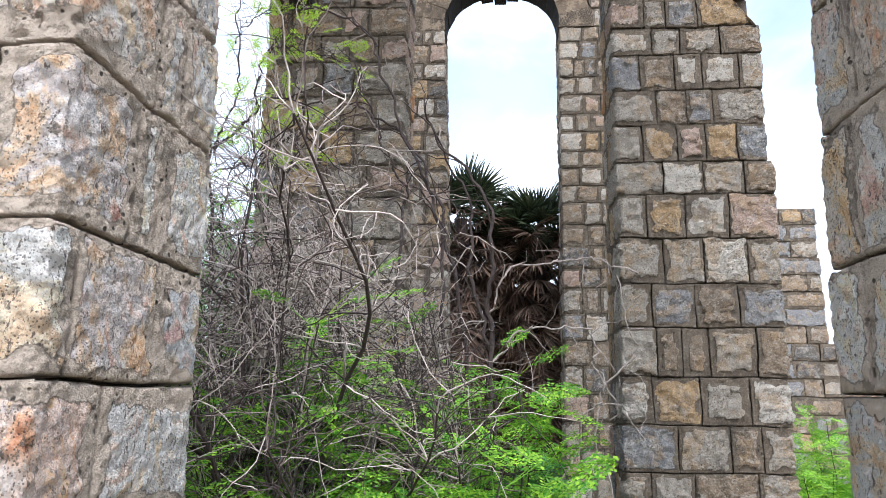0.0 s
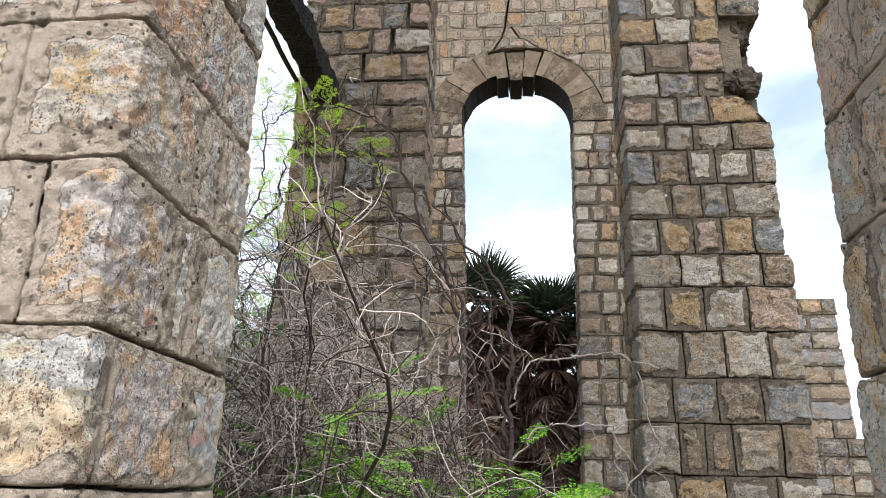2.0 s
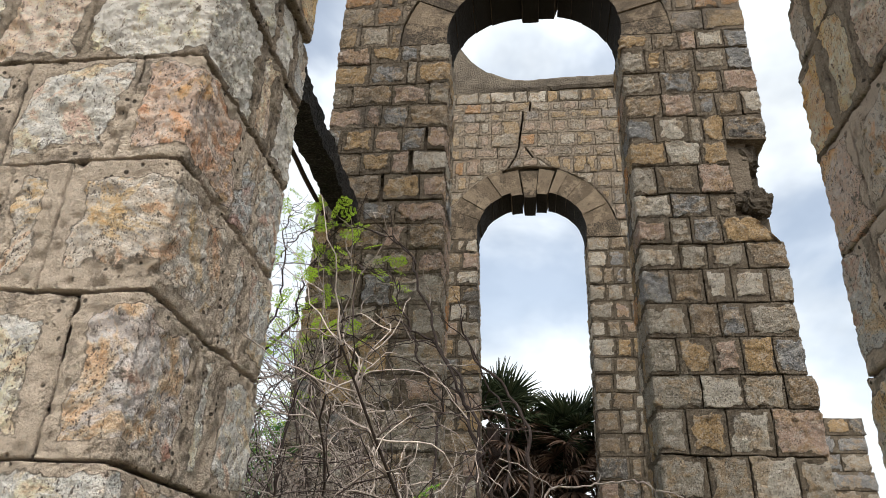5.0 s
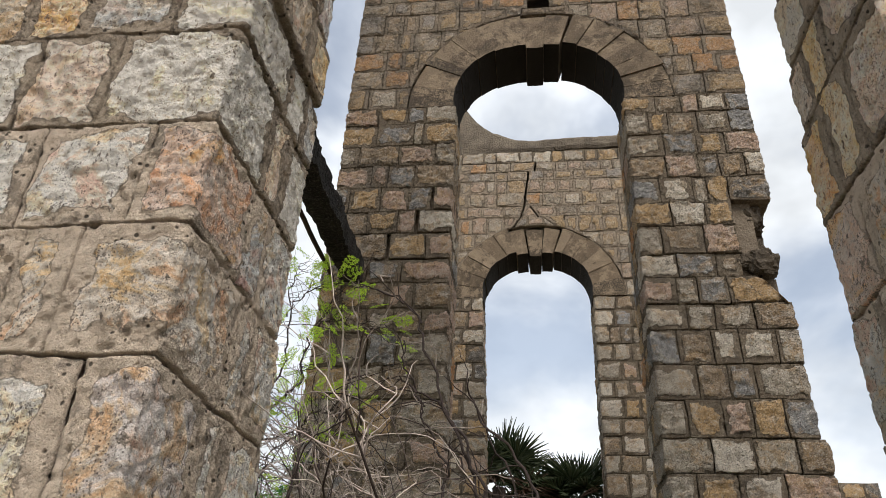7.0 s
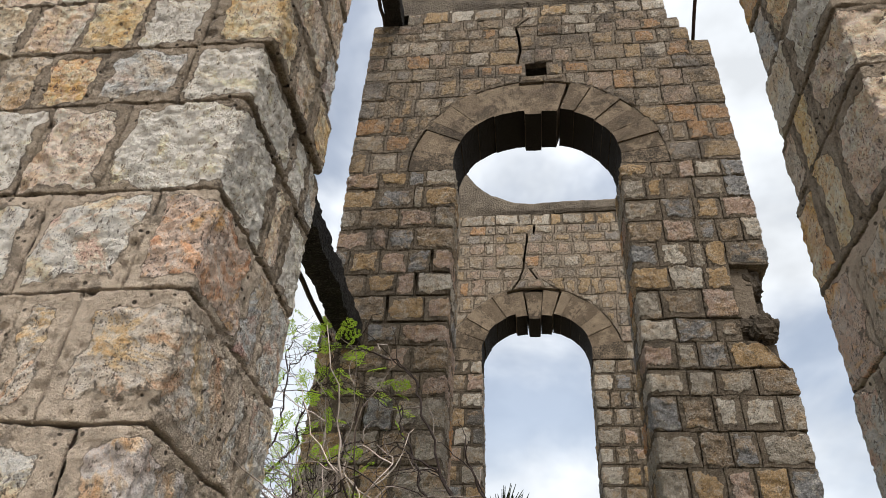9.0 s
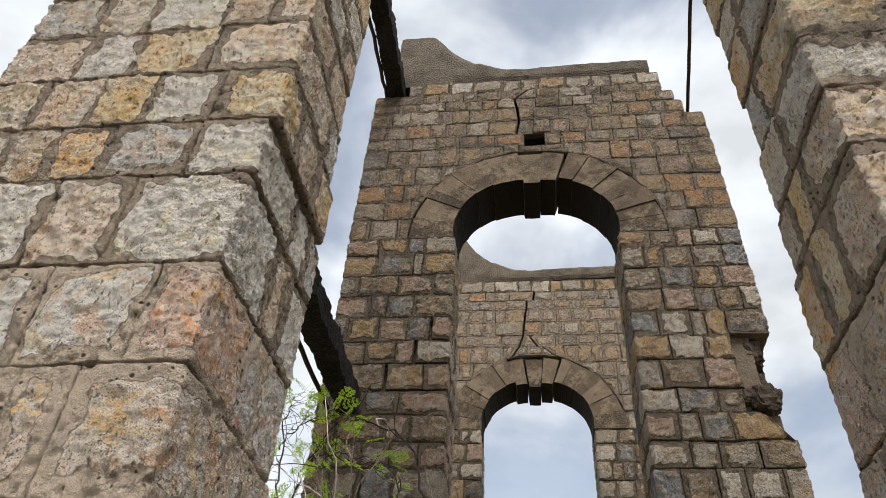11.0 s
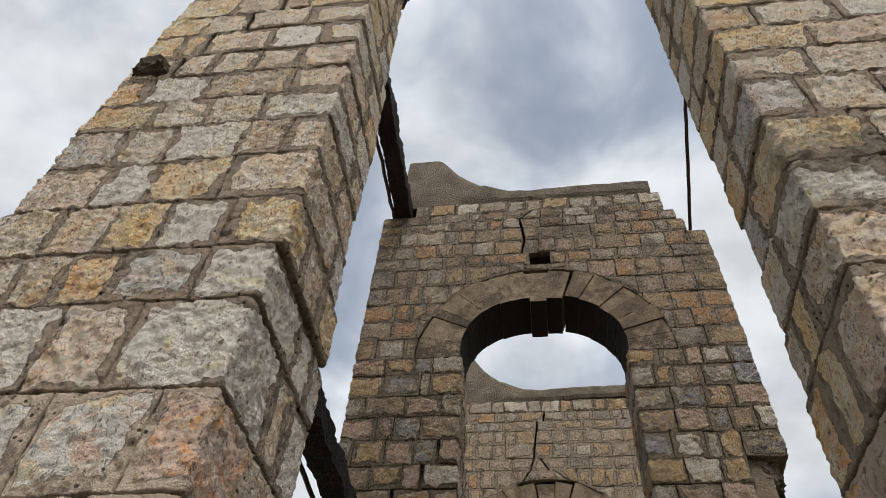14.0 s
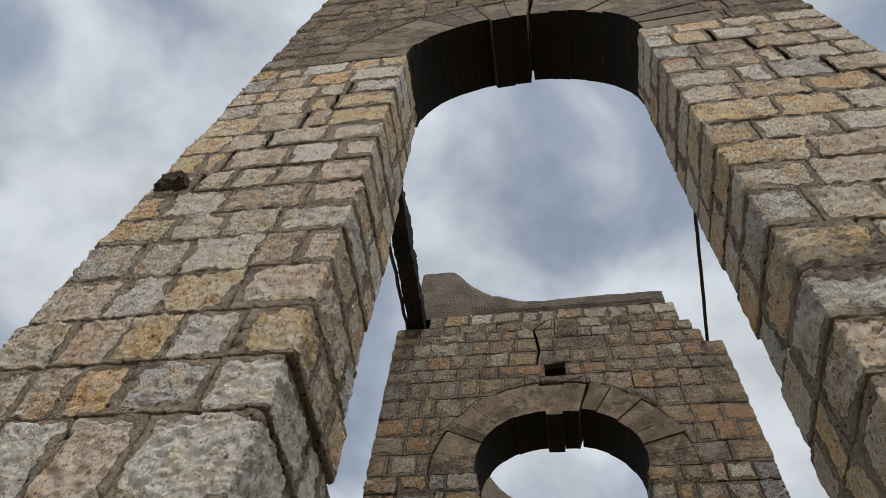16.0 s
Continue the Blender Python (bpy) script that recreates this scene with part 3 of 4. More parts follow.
            lay(core, (p, 0.3 if outermost else thick - 0.1, z0), (q, thick, z1), vis, 0.12, rng.choice(LETTERS), rng, heap)
    tagged(under("rear_stonework", heap.mesh("rear_stonework", MASONRY), core), kind="stuff")
    return core


def build_arch(gate, cx, seed, slips, step, crack, hole=None, wide=(-2.03, 2.19), stuff=None, letters="gwyyymmpp", rough_ring=(), ring=RING, inner=lambda th: RADIUS, joints=None):
    rng = random.Random(seed)
    # wall over the arch: one core cut by the ring
    a, b = wide
    bm = bmesh.new()
    n = 48
    top = HIGH[-1] - 0.02
    loops = []
    for k in range(n + 1):
        th = math.pi * k / n
        c, sn = math.cos(th), math.sin(th)
        reach = min(((b - 0.035 if c > 0 else a + 0.035) - cx) / c if abs(c) > 1e-6 else 1e9, (top - SPRING) / sn if sn > 1e-6 else 1e9)
        xo, zo = cx + reach * c, SPRING + reach * sn
        xo = min(xo, b - 0.42 + max(0.0, top - zo) * 0.7)
        xi, zi = cx + 1.15 * c, SPRING + 1.15 * sn
        loops.append([bm.verts.new(co) for co in ((xi, 0.3, zi), (xo, 0.3, zo), (xo, THICK - 0.07, zo), (xi, THICK - 0.07, zi))])
    for p, q in zip(loops[:-1], loops[1:]):
        for k in range(4):
            bm.faces.new((p[k], p[(k + 1) % 4], q[(k + 1) % 4], q[k]))
    bm.faces.new(loops[0][::-1])
    bm.faces.new(loops[-1])
    bmesh.ops.recalc_face_normals(bm, faces=bm.faces[:])
    core = part("arch_wall", bm, CORE, gate, "small squared stones in brown mortar, cracked over the crown")
    clip = (cx, SPRING, ring)
    heap = Heap()
    for c, (z0, z1) in enumerate(zip(HIGH[:-1], HIGH[1:])):
        zc = (z0 + z1) / 2
        bb = b if z1 < 9.6 else (b - 0.22 if z1 < 9.8 else b - 0.3 - 0.12 * (z1 > 10.0))
        seams = [] if hole and z0 < hole[1] < z1 else crack.get(c, [])
        if hole and z0 < hole[1] < z1:
            spans = [(a, hole[0] - 0.13, 0, 0), (hole[0] + 0.13, bb, 0, 0)]
        else:
            marks = [(a, 0.0)] + [((p + q) / 2, (q - p) / (z1 - z0)) for p, q in seams] + [(bb, 0.0)]
            spans = [(p + (0.013 if k else 0), q - (0.013 if k < len(seams) else 0), sp, sq) for k, ((p, sp), (q, sq)) in enumerate(zip(marks[:-1], marks[1:]))]
        for s0, s1, lean0, lean1 in spans:
            xs = [s0, *cuts_between(s0, s1, 0.27, rng), s1]
            for p, q in zip(xs[:-1], xs[1:]):
                vis = ["-y"]
                hi_y = 0.12
                if p == a:
                    vis.append("-x")
                    hi_y = 0.3
                if q == bb:
                    vis.append("+x")
                    hi_y = 0.3
                lay(core, (p, rng.uniform(-0.006, 0.006), z0), (q, hi_y, z1), vis, step, rng.choice(letters), rng, stuff=stuff, clip=clip,
                    bury=rng.choice((0.012, 0.02, 0.03, 0.042)), rough=0.011, slant=(lean0 if p == s0 else 0.0, lean1 if q == s1 else 0.0))
        xs = [a, *cuts_between(a, bb, 0.4, rng), bb]
        for p, q in zip(xs[:-1], xs[1:]):
            vis = ["+y"] + (["-x"] if p == a else []) + (["+x"] if q == bb else [])
            lay(core, (p, 0.3, z0), (q, THICK, z1), vis, 0.12, rng.choice("ggwyopmmm"), rng, heap, clip=clip)
    tagged(under("rear_stonework", heap.mesh("rear_stonework", MASONRY), core), kind="stuff")
    # ring of voussoirs, the crown ones slipped
    joints = [radians(j) for j in joints] if joints else [math.pi * k / 17 for k in range(18)]
    for k, (a0, a1) in enumerate(zip(joints[:-1], joints[1:])):
        g0 = 0.003
        drop, extra = slips.get(k, (0.0, 0.0))
        tone = 0.995 if k in rough_ring else rng.random() * 0.97
        a0 += extra
        ri, ro = rng.uniform(-0.008, 0.008), ring + rng.uniform(-0.02, 0.015)
        nr, na, ny = 5, 4, 5
        ys = [0.0 + rng.uniform(-0.014, 0.01), 0.1, 0.28, 0.45, THICK - 0.06]
        grid = np.zeros((nr + 1, na + 1, ny, 3))
        for i in range(nr + 1):
            for j in range(na + 1):
                for l in range(ny):
                    inset = g0 / 1.1
                    th = a0 + inset + (a1 - a0 - 2 * inset) * j / na
                    r_in = ri + inner(th)
                    r = r_in + (ro - r_in) * i / nr
                    grid[i, j, l] = (cx + r * math.cos(th), ys[l], SPRING + r * math.sin(th) - drop)
        flat = grid.reshape(-1, 3)
        rnd = (fbm(flat * 9.0, 900 + k, 3) - 0.5) * 0.018
        mid = np.array([cx + 1.2 * math.cos((a0 + a1) / 2), 0, SPRING + 1.2 * math.sin((a0 + a1) / 2)])
        away = flat - mid
        away[:, 1] = 0
        away /= np.maximum(np.linalg.norm(away, axis=1)[:, None], 1e-6)
        flat = flat + away * np.minimum(rnd, 0.004)[:, None]
        id3 = np.arange(len(flat)).reshape(nr + 1, na + 1, ny)
        F = []

        def sheet(s, turn):
            q = np.stack([s[:-1, :-1], s[1:, :-1], s[1:, 1:], s[:-1, 1:]], -1).reshape(-1, 4)
            F.extend((q[:, ::-1] if turn else q).tolist())
        sheet(id3[:, :, 0], False)
        sheet(id3[:, :, -1], True)
        sheet(id3[0], False)
        sheet(id3[-1], True)
        sheet(id3[:, 0], True)
        sheet(id3[:, -1], False)
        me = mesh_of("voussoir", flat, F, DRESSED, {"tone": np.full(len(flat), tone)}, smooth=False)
        me.materials.append(SOFFIT_SHADE)
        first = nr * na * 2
        # underside faces take the painted-in shade
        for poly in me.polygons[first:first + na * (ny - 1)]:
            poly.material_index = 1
        under("voussoir", me, core)
    return core


def build_parapet(gate, x0, x1, seed, split=(-0.1, 0.06, 0.02)):
    """A course of stones and a scooped concrete coping over it."""
    rng = random.Random(seed)
    top = HIGH[-1]
    wall = part("parapet_course", box_bm((x0 + 0.04, 0.06, top), (x1 - 0.04, THICK - 0.05, top + 0.26)), CORE, gate)
    xs = [x0, *cuts_between(x0, x1, 0.3, rng), x1]
    for p, q in zip(xs[:-1], xs[1:]):
        vis = ["-y"] + (["-x"] if p == x0 else []) + (["+x"] if q == x1 else [])
        lay(wall, (p, 0.01 + rng.uniform(-0.01, 0.01), top + 0.004), (q, 0.14, top + 0.262), vis, 0.04, rng.choice("gwwgypy"), rng, bury=0.015)
    knots = [(-1.8, 11.62), (-1.3, 11.62), (-1.17, 11.44), (-1.03, 11.18), (-0.8, 10.94), (-0.6, 10.80), (-0.3, 10.67), (-0.03, 10.62), (0.3, 10.635), (0.7, 10.66), (1.2, 10.665), (1.72, 10.67)]
    sect = [(0.03, 0.0), (0.0, 0.25), (0.0, 0.55), (0.0, 0.85), (0.02, 1.0), (0.3, 1.0), (THICK - 0.03, 1.0), (THICK - 0.01, 0.5), (THICK - 0.03, 0.0)]
    m = len(sect)
    x_top, x_low, gape = split
    lift = line((-2.0, 0.0), (x_low - 0.05, 0.0), (x_low + 0.15, gape * 0.5), (2.0, gape))
    for first in (True, False):
        n = 44
        V = []
        for f in np.linspace(0, 1, n):
            for y, h in sect:
                cut = x_low + (x_top - x_low) * h + (0.012 if not first else 0.0) + 0.02 * math.sin(9 * h)
                x = knots[0][0] + (cut - knots[0][0]) * f if first else cut + (knots[-1][0] - cut) * f
                up = 0.0 if first else lift(x)
                z = float(np.mean([np.interp(x + d, [k[0] for k in knots], [k[1] for k in knots]) for d in (-0.1, -0.05, 0.0, 0.05, 0.1)]))
                V.append((x, y, top + 0.266 + up + (z - top - 0.266 - up) * h))
        V = np.array(V)
        V += (np.stack([fbm(V * 7.0, s, 3) for s in (1, 2, 3)], 1) - 0.5) * np.array([0.0, 0.04, 0.03])
        F = [[i * m + j, (i + 1) * m + j, (i + 1) * m + (j + 1) % m, i * m + (j + 1) % m] for i in range(n - 1) for j in range(m)]
        F += [list(range(m)), [(n - 1) * m + j for j in range(m)][::-1]]
        under("coping", mesh_of("coping", V, F, PARAPET, smooth=False), gate, "scooped grey-brown concrete parapet with exposed pebbles")


def line(*pts):
    return lambda z: float(np.interp(z, [p[0] for p in pts], [p[1] for p in pts]))


# middle gate
mid_gate = thing("ruined_gate", "cracked rubble stone gate with tall round arch and scooped parapet", "archway", (0, 5.726, 0), group="row of gates")
MID_LEFT = {16: ([-1.6, -1.27], "kbp"), 17: ([-1.42, -1.05], "wwg"), 18: ([-1.66, -1.35, -1.15], "gygw"), 19: ([-1.87, -1.55, -1.26, -1.01], "gogpy"),
            20: ([-1.67, -1.5, -1.22], "ppbm"), 21: ([-1.83, -1.4, -1.01], "gmpg"), 22: ([-1.66, -1.26, -1.16], "ybgy"), 15: ([-1.83, -1.62, -1.37, -1.14], "yympm"),
            14: ([-1.86, -1.55, -1.3, -1.05], "mmgmp"), 13: ([-1.8, -1.52, -1.25], "mgbg"), 12: ([-1.66, -1.35, -1.08], "ygmg"), 11: ([-1.72, -1.5, -1.22], "gmyg")}
MID_RIGHT = {4: ([1.33, 1.71, 1.94], "bgmg"), 5: ([1.16, 1.51, 1.88], "wygw"), 6: ([1.21, 1.4, 1.6, 1.95], "gmmgm"), 7: ([1.19, 1.52, 1.84], "gbmb"),
             8: ([1.29, 1.61, 1.94], "ggwg"), 9: ([1.18, 1.48, 1.82], "gywp"), 10: ([1.32, 1.64, 1.96], "gwgm"), 11: ([1.17, 1.45, 1.68, 1.93], "gypyb"),
             12: ([1.3, 1.55, 1.76], "gmbg"), 13: ([1.18, 1.47, 1.69, 1.99], "bmwwg"), 14: ([1.3, 1.53, 1.85], "wggm"), 3: ([1.12, 1.43, 1.89], "ggmg"),
             15: ([1.24, 1.42, 1.68], "pgby"), 16: ([1.28, 1.62, 1.84], "wbmk"), 17: ([1.17, 1.55, 1.86], "gmpk"), 18: ([1.29, 1.6, 1.86], "ywyk"), 19: ([1.22, 1.53, 1.66, 1.86], "bwgyk")}
build_pier(mid_gate, "left_pier", LOW, line((0, -2.05), (5.1, -2.03), (7.4, -2.02)), line((1, -0.76), (3, -0.8), (7.4, -0.83)), MID_LEFT, lambda z: 0.019, 11, split={17: -1.42, 18: -1.15, 19: -1.01})
build_pier(mid_gate, "right_pier", LOW, line((0, 2.15), (3.6, 2.19), (3.7, 2.16), (4.8, 2.18), (5.1, 2.2), (7.4, 2.24)), line((1, 0.92), (3, 0.955), (7.4, 0.985)), MID_RIGHT, lambda z: 0.019, 12,
           missing=(5.245, 5.525, 5.815), chop=(15, (1.94, 5.12, 2.15, 4.83)))
MID_RING = (0, 10, 19, 29, 38, 46, 53, 62, 72, 85, 97, 119, 133, 146, 152, 166, 180)
build_arch(mid_gate, 0.078, 13, {9: (0.07, 0), 8: (0.04, 0.035), 10: (0.02, 0)}, 0.045, {5: [(-0.14, -0.11)], 6: [(-0.11, -0.07)], 7: [(-0.07, -0.09)], 8: [(-0.09, -0.12)], 9: [(-0.11, 0.07)]}, hole=(0.12, 9.02), wide=(-2.03, 2.24), stuff=GRIMY, letters="ggwgymmpoybm", rough_ring=(0, 13, 15), ring=1.44, inner=lambda th: 0.92 + 0.055 * abs(math.sin(2 * th)), joints=MID_RING)
build_parapet(mid_gate, -1.58, 1.82, 14)

# far gate
far_gate = thing("ruined_gate", "rubble stone gate split by a stepped crack above its arch", "archway", (0, 10.058, 0), group="row of gates")
build_pier(far_gate, "left_pier", LOW, line((0, -2.05), (7.4, -2.02)), line((1, -0.71), (5, -0.76), (7.4, -0.83)), {}, lambda z: 0.036, 21, mean=0.29, letters_all="gggwwbgmmpyk")
build_pier(far_gate, "right_pier", LOW, line((0, 2.12), (7.4, 2.2)), line((1, 0.88), (5, 0.91), (7.4, 0.92)), {}, lambda z: 0.036, 22, mean=0.29, letters_all="gggwwbgmmpyk")
FAR_RING = (0, 14, 27, 40, 52, 63, 71, 84, 97, 110, 121, 133, 145, 157, 169, 180)
build_arch(far_gate, 0.05, 23, {7: (0.1, 0.012), 6: (0.05, 0.03), 8: (0.06, 0.025)}, 0.06, {4: [(-0.4, -0.2), (0.56, 0.16)], 5: [(-0.2, -0.13), (0.1, -0.03)], 6: [(-0.13, -0.11)], 7: [(-0.11, -0.07)], 8: [(-0.06, -0.05)], 9: [(0.06, 0.09)]}, letters="ggyyymppwob", stuff=TANNED, rough_ring=(0, 14), ring=1.38, inner=lambda th: 0.865 + 0.06 * abs(math.sin(2 * th)), joints=FAR_RING)
build_parapet(far_gate, -1.58, 1.82, 24, (0.16, 0.45, 0.07))

# near gate, leaning a little towards the path
near_gate = thing("ruined_gate", "leaning weathered stone gate with pitted mortar and split piers", "archway", (0, 1.380, 0), (1.247, 0, 0), group="row of gates")
fine = lambda z: 0.0095 if 1.3 < z < 4.0 else 0.013 if z < 5.2 else 0.024
NEAR_LEFT = {4: ([-1.2], "yo"), 5: ([-1.3], "mw"), 6: ([-1.06], "wp"), 7: ([-1.33, -1.17], "gyy"), 8: ([-1.38, -1.07], "wwo"), 9: ([-1.78, -1.52, -1.26], "gwpw"),
             10: ([-1.78, -1.62, -1.43, -1.11], "gmobw"), 11: ([-1.8, -1.57, -1.36, -1.1], "gpywy"), 12: ([-1.72, -1.5, -1.2], "pwyp"), 13: ([-1.78, -1.54, -1.22, -1.02], "bgwmp"),
             14: ([-1.7, -1.45, -1.2], "yggw")}
NEAR_RIGHT = {9: ([1.25, 1.6], "pgy"), 10: ([1.16, 1.5], "pog"), 11: ([1.2, 1.5, 1.8], "wopg"), 12: ([1.25, 1.6], "ygy"), 13: ([1.1, 1.4, 1.75], "bgmw"), 14: ([1.22, 1.6], "ggo"),
              15: ([1.3, 1.7], "ypm"), 16: ([1.12, 1.5, 1.8], "mgwg"), 17: ([1.3, 1.65], "yyg"), 18: ([1.2, 1.55], "ggy")}
NEAR_SIDE = {4: (0.25,), 5: (0.1, 0.47), 6: (0.3, 0.43), 7: (0.37, 0.52), 8: (0.33, 0.48)}
build_pier(near_gate, "left_pier", LOW_NEAR, line((0, -2.06), (5.1, -2.06), (7.4, -2.07)), line((0, -0.885), (3.7, -0.885), (3.75, -0.855), (5.2, -0.85), (7.4, -0.87)), NEAR_LEFT, fine, 31, side_plan=NEAR_SIDE, stuff=PALER, depth_at=line((0, 0.74), (3.55, 0.73), (3.9, 0.66), (4.3, 0.58), (5.3, 0.62), (6.0, 0.58), (7.4, 0.53)), split={16: -1.8, 17: -1.72, 18: -1.55, 19: -1.4, 20: -1.26, 21: -1.2})
build_pier(near_gate, "right_pier", LOW_NEAR, line((0, 2.12), (7.4, 2.13)), line((1, 0.875), (3.0, 0.9), (7.4, 0.885)), NEAR_RIGHT, fine, 32, stuff=PALER, depth_at=line((0, 0.65), (3.4, 0.65), (3.7, 0.59), (4.1, 0.55), (5.5, 0.57), (7.4, 0.48)), split={18: 1.95, 19: 1.78, 20: 1.62, 21: 1.5, 22: 1.32})
build_arch(near_gate, 0.028, 33, {8: (0.07, 0.03), 9: (0.09, 0)}, 0.04, {5: [(0.05, 0.04)], 6: [(0.04, 0.06)], 7: [(0.06, 0.03)]}, wide=(-2.06, 2.13), stuff=GRIMY)
build_parapet(near_gate, -1.6, 1.78, 34)

# ---- fallen-away corner of the middle gate ----
def rock(size, seed):
    bm = bmesh.new()
    bmesh.ops.create_icosphere(bm, subdivisions=4, radius=1.0)
    co = np.array([v.co[:] for v in bm.verts])
    boxy = np.sign(co) * np.abs(co) ** 0.62
    boxy *= (0.75 + 0.5 * fbm(co * 1.6 + seed, seed, 4))[:, None]
    boxy *= (0.8 + 0.4 * fbm(co * 5.0 + seed, seed + 3, 3))[:, None]
    boxy *= (0.9 + 0.2 * fbm(co * 14.0 + seed, seed + 6, 3))[:, None]
    for v, p in zip(bm.verts, boxy):
        v.co = [p[k] * size[k] for k in range(3)]
    return bm


def broken_corner(gate):
    rng = random.Random(5)
    for x, y, z, sx, sy, sz in ((2.03, 0.1, 5.26, 0.13, 0.17, 0.14), (1.99, 0.3, 5.5, 0.15, 0.2, 0.16), (2.05, 0.42, 5.66, 0.13, 0.18, 0.18), (2.02, 0.3, 5.84, 0.15, 0.22, 0.15),
                                (2.08, 0.45, 5.4, 0.1, 0.16, 0.12), (1.9, 0.12, 5.3, 0.12, 0.12, 0.1), (2.05, 0.5, 5.88, 0.1, 0.14, 0.1)):
        ob = part("broken_stone", rock((sx, sy, sz), rng.randrange(90)), RUBBLE, gate)
        ob.location = (x, y, z)


broken_corner(mid_gate)


stub = part("broken_stone", rock((0.1, 0.16, 0.085), 44), RUBBLE, near_gate, "blackened stone jutting over the ledge")
stub.location = (-1.93, 0.1, 5.25)


# ---- beams and rods between the gates ----
def beam(name, label, category, lo, hi, seed, material):
    n = 160
    V = []
    sect = [(0, 0), (0.5, 0), (1, 0), (1, 0.5), (1, 1), (0.5, 1), (0, 1), (0, 0.5)]
    for k in range(n):
        y = lo[1] + (hi[1] - lo[1]) * k / (n - 1)
        for u, v in sect:
            V.append((lo[0] + u * (hi[0] - lo[0]), y, lo[2] + v * (hi[2] - lo[2])))
    V = np.array(V)
    V += (np.stack([fbm(V * 6.0, seed + s, 4) for s in (1, 2, 3)], 1) - 0.5) * np.array([0.06, 0.0, 0.06]) + (np.stack([fbm(V * 22.0, seed + s, 3) for s in (4, 5, 6)], 1) - 0.5) * np.array([0.04, 0.0, 0.04])
    m = len(sect)
    F = [[i * m + j, i * m + (j + 1) % m, (i + 1) * m + (j + 1) % m, (i + 1) * m + j] for i in range(n - 1) for j in range(m)]
    F += [list(range(m))[::-1], [(n - 1) * m + j for j in range(m)]]
    tagged(new(name, mesh_of(name, V, F, material, smooth=False)), label, category)


def rod(name, label, a, b, r, wobble, seed):
    rng = random.Random(seed)
    pts = []
    for k in range(24):
        f = k / 23
        pts.append([a[i] + (b[i] - a[i]) * f + rng.uniform(-wobble, wobble) - (0.04 * math.sin(math.pi * f) if i == 2 else 0) for i in range(3)])
    V, F = tube(pts, r, r, 7)
    n = len(V)
    F = F.tolist() + [list(range(7))[::-1], list(range(n - 7, n))]
    tagged(new(name, mesh_of(name, V, F, IRON)), label, "iron rod")


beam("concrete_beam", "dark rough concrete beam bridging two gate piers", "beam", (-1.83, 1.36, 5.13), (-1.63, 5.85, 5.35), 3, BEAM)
beam("concrete_beam", "near-black concrete beam resting on the gate shoulders", "beam", (-1.87, 1.2, 10.12), (-1.64, 6.2, 10.36), 7, BEAM)
rod("iron_rod", "thin rusted iron rod beside the lower beam", (-1.93, 2.0, 5.22), (-1.93, 5.74, 5.2), 0.022, 0.006, 1)
rod("iron_rod", "bent rusted bar hanging beside the upper beam", (-1.96, 2.0, 10.2), (-1.9, 5.8, 10.16), 0.025, 0.012, 2)
rod("iron_rod", "thin rusted tie rod between the gate tops", (1.62, 1.6, 9.64), (2.12, 5.98, 9.62), 0.022, 0.007, 3)


# ---- ruined walls behind ----
def ruined_wall(name, label, y, profile, course, mean, depth, seed, letters, step=0.07):
    """profile: rows of (top, left, right), from the top down."""
    rng = random.Random(seed)
    wall = thing(name, label, "wall", (0, y, 0))
    bm = bmesh.new()
    z = -0.1
    rows = []
    top = profile[0][0]
    count = int(round((top - z) / course))
    for k in range(count):
        rows.append((z + (top - z) * k / count, z + (top - z) * (k + 1) / count))
    loops = []
    for z0, z1 in rows:
        a, b = next((l, r) for t, l, r in reversed(profile) if (z0 + z1) / 2 < t)
        for zz in (z0, z1):
            loops.append([bm.verts.new(co) for co in ((a + 0.035, 0.035, zz), (b - 0.035, 0.035, zz), (b - 0.035, depth, zz), (a + 0.035, depth, zz))])
    for p, q in zip(loops[:-1], loops[1:]):
        for k in range(4):
            bm.faces.new((p[k], p[(k + 1) % 4], q[(k + 1) % 4], q[k]))
    bm.faces.new(loops[0][::-1])
    bm.faces.new(loops[-1])
    core = part("wall_core", bm, CORE, wall)
    for z0, z1 in rows:
        a, b = next((l, r) for t, l, r in reversed(profile) if (z0 + z1) / 2 < t)
        b += rng.uniform(-0.04, 0.04)
        xs = [a, *cuts_between(a, b, mean, rng), b]
        for p, q in zip(xs[:-1], xs[1:]):
            vis = ["-y"] + (["-x"] if p == a else []) + (["+x"] if q == b else [])
            lay(core, (p, rng.uniform(-0.02, 0.02), z0), (q, depth if len(vis) > 1 else 0.12, z1), vis, step, rng.choice(letters), rng, bury=rng.choice((0.01, 0.02, 0.03)), rough=0.016)


ruined_wall("ruined_wall", "stepped end of a ruined rubble stone wall", 13.0, [(5.33, 4.0, 5.6), (2.97, 4.0, 6.9)], 0.3, 0.42, 0.6, 41, "gbkmmybg")
ruined_wall("low_wall", "low dark stone wall stub behind the palms", 12.3, [(2.05, 0.2, 2.4)], 0.2, 0.34, 0.4, 42, "bbkgk")


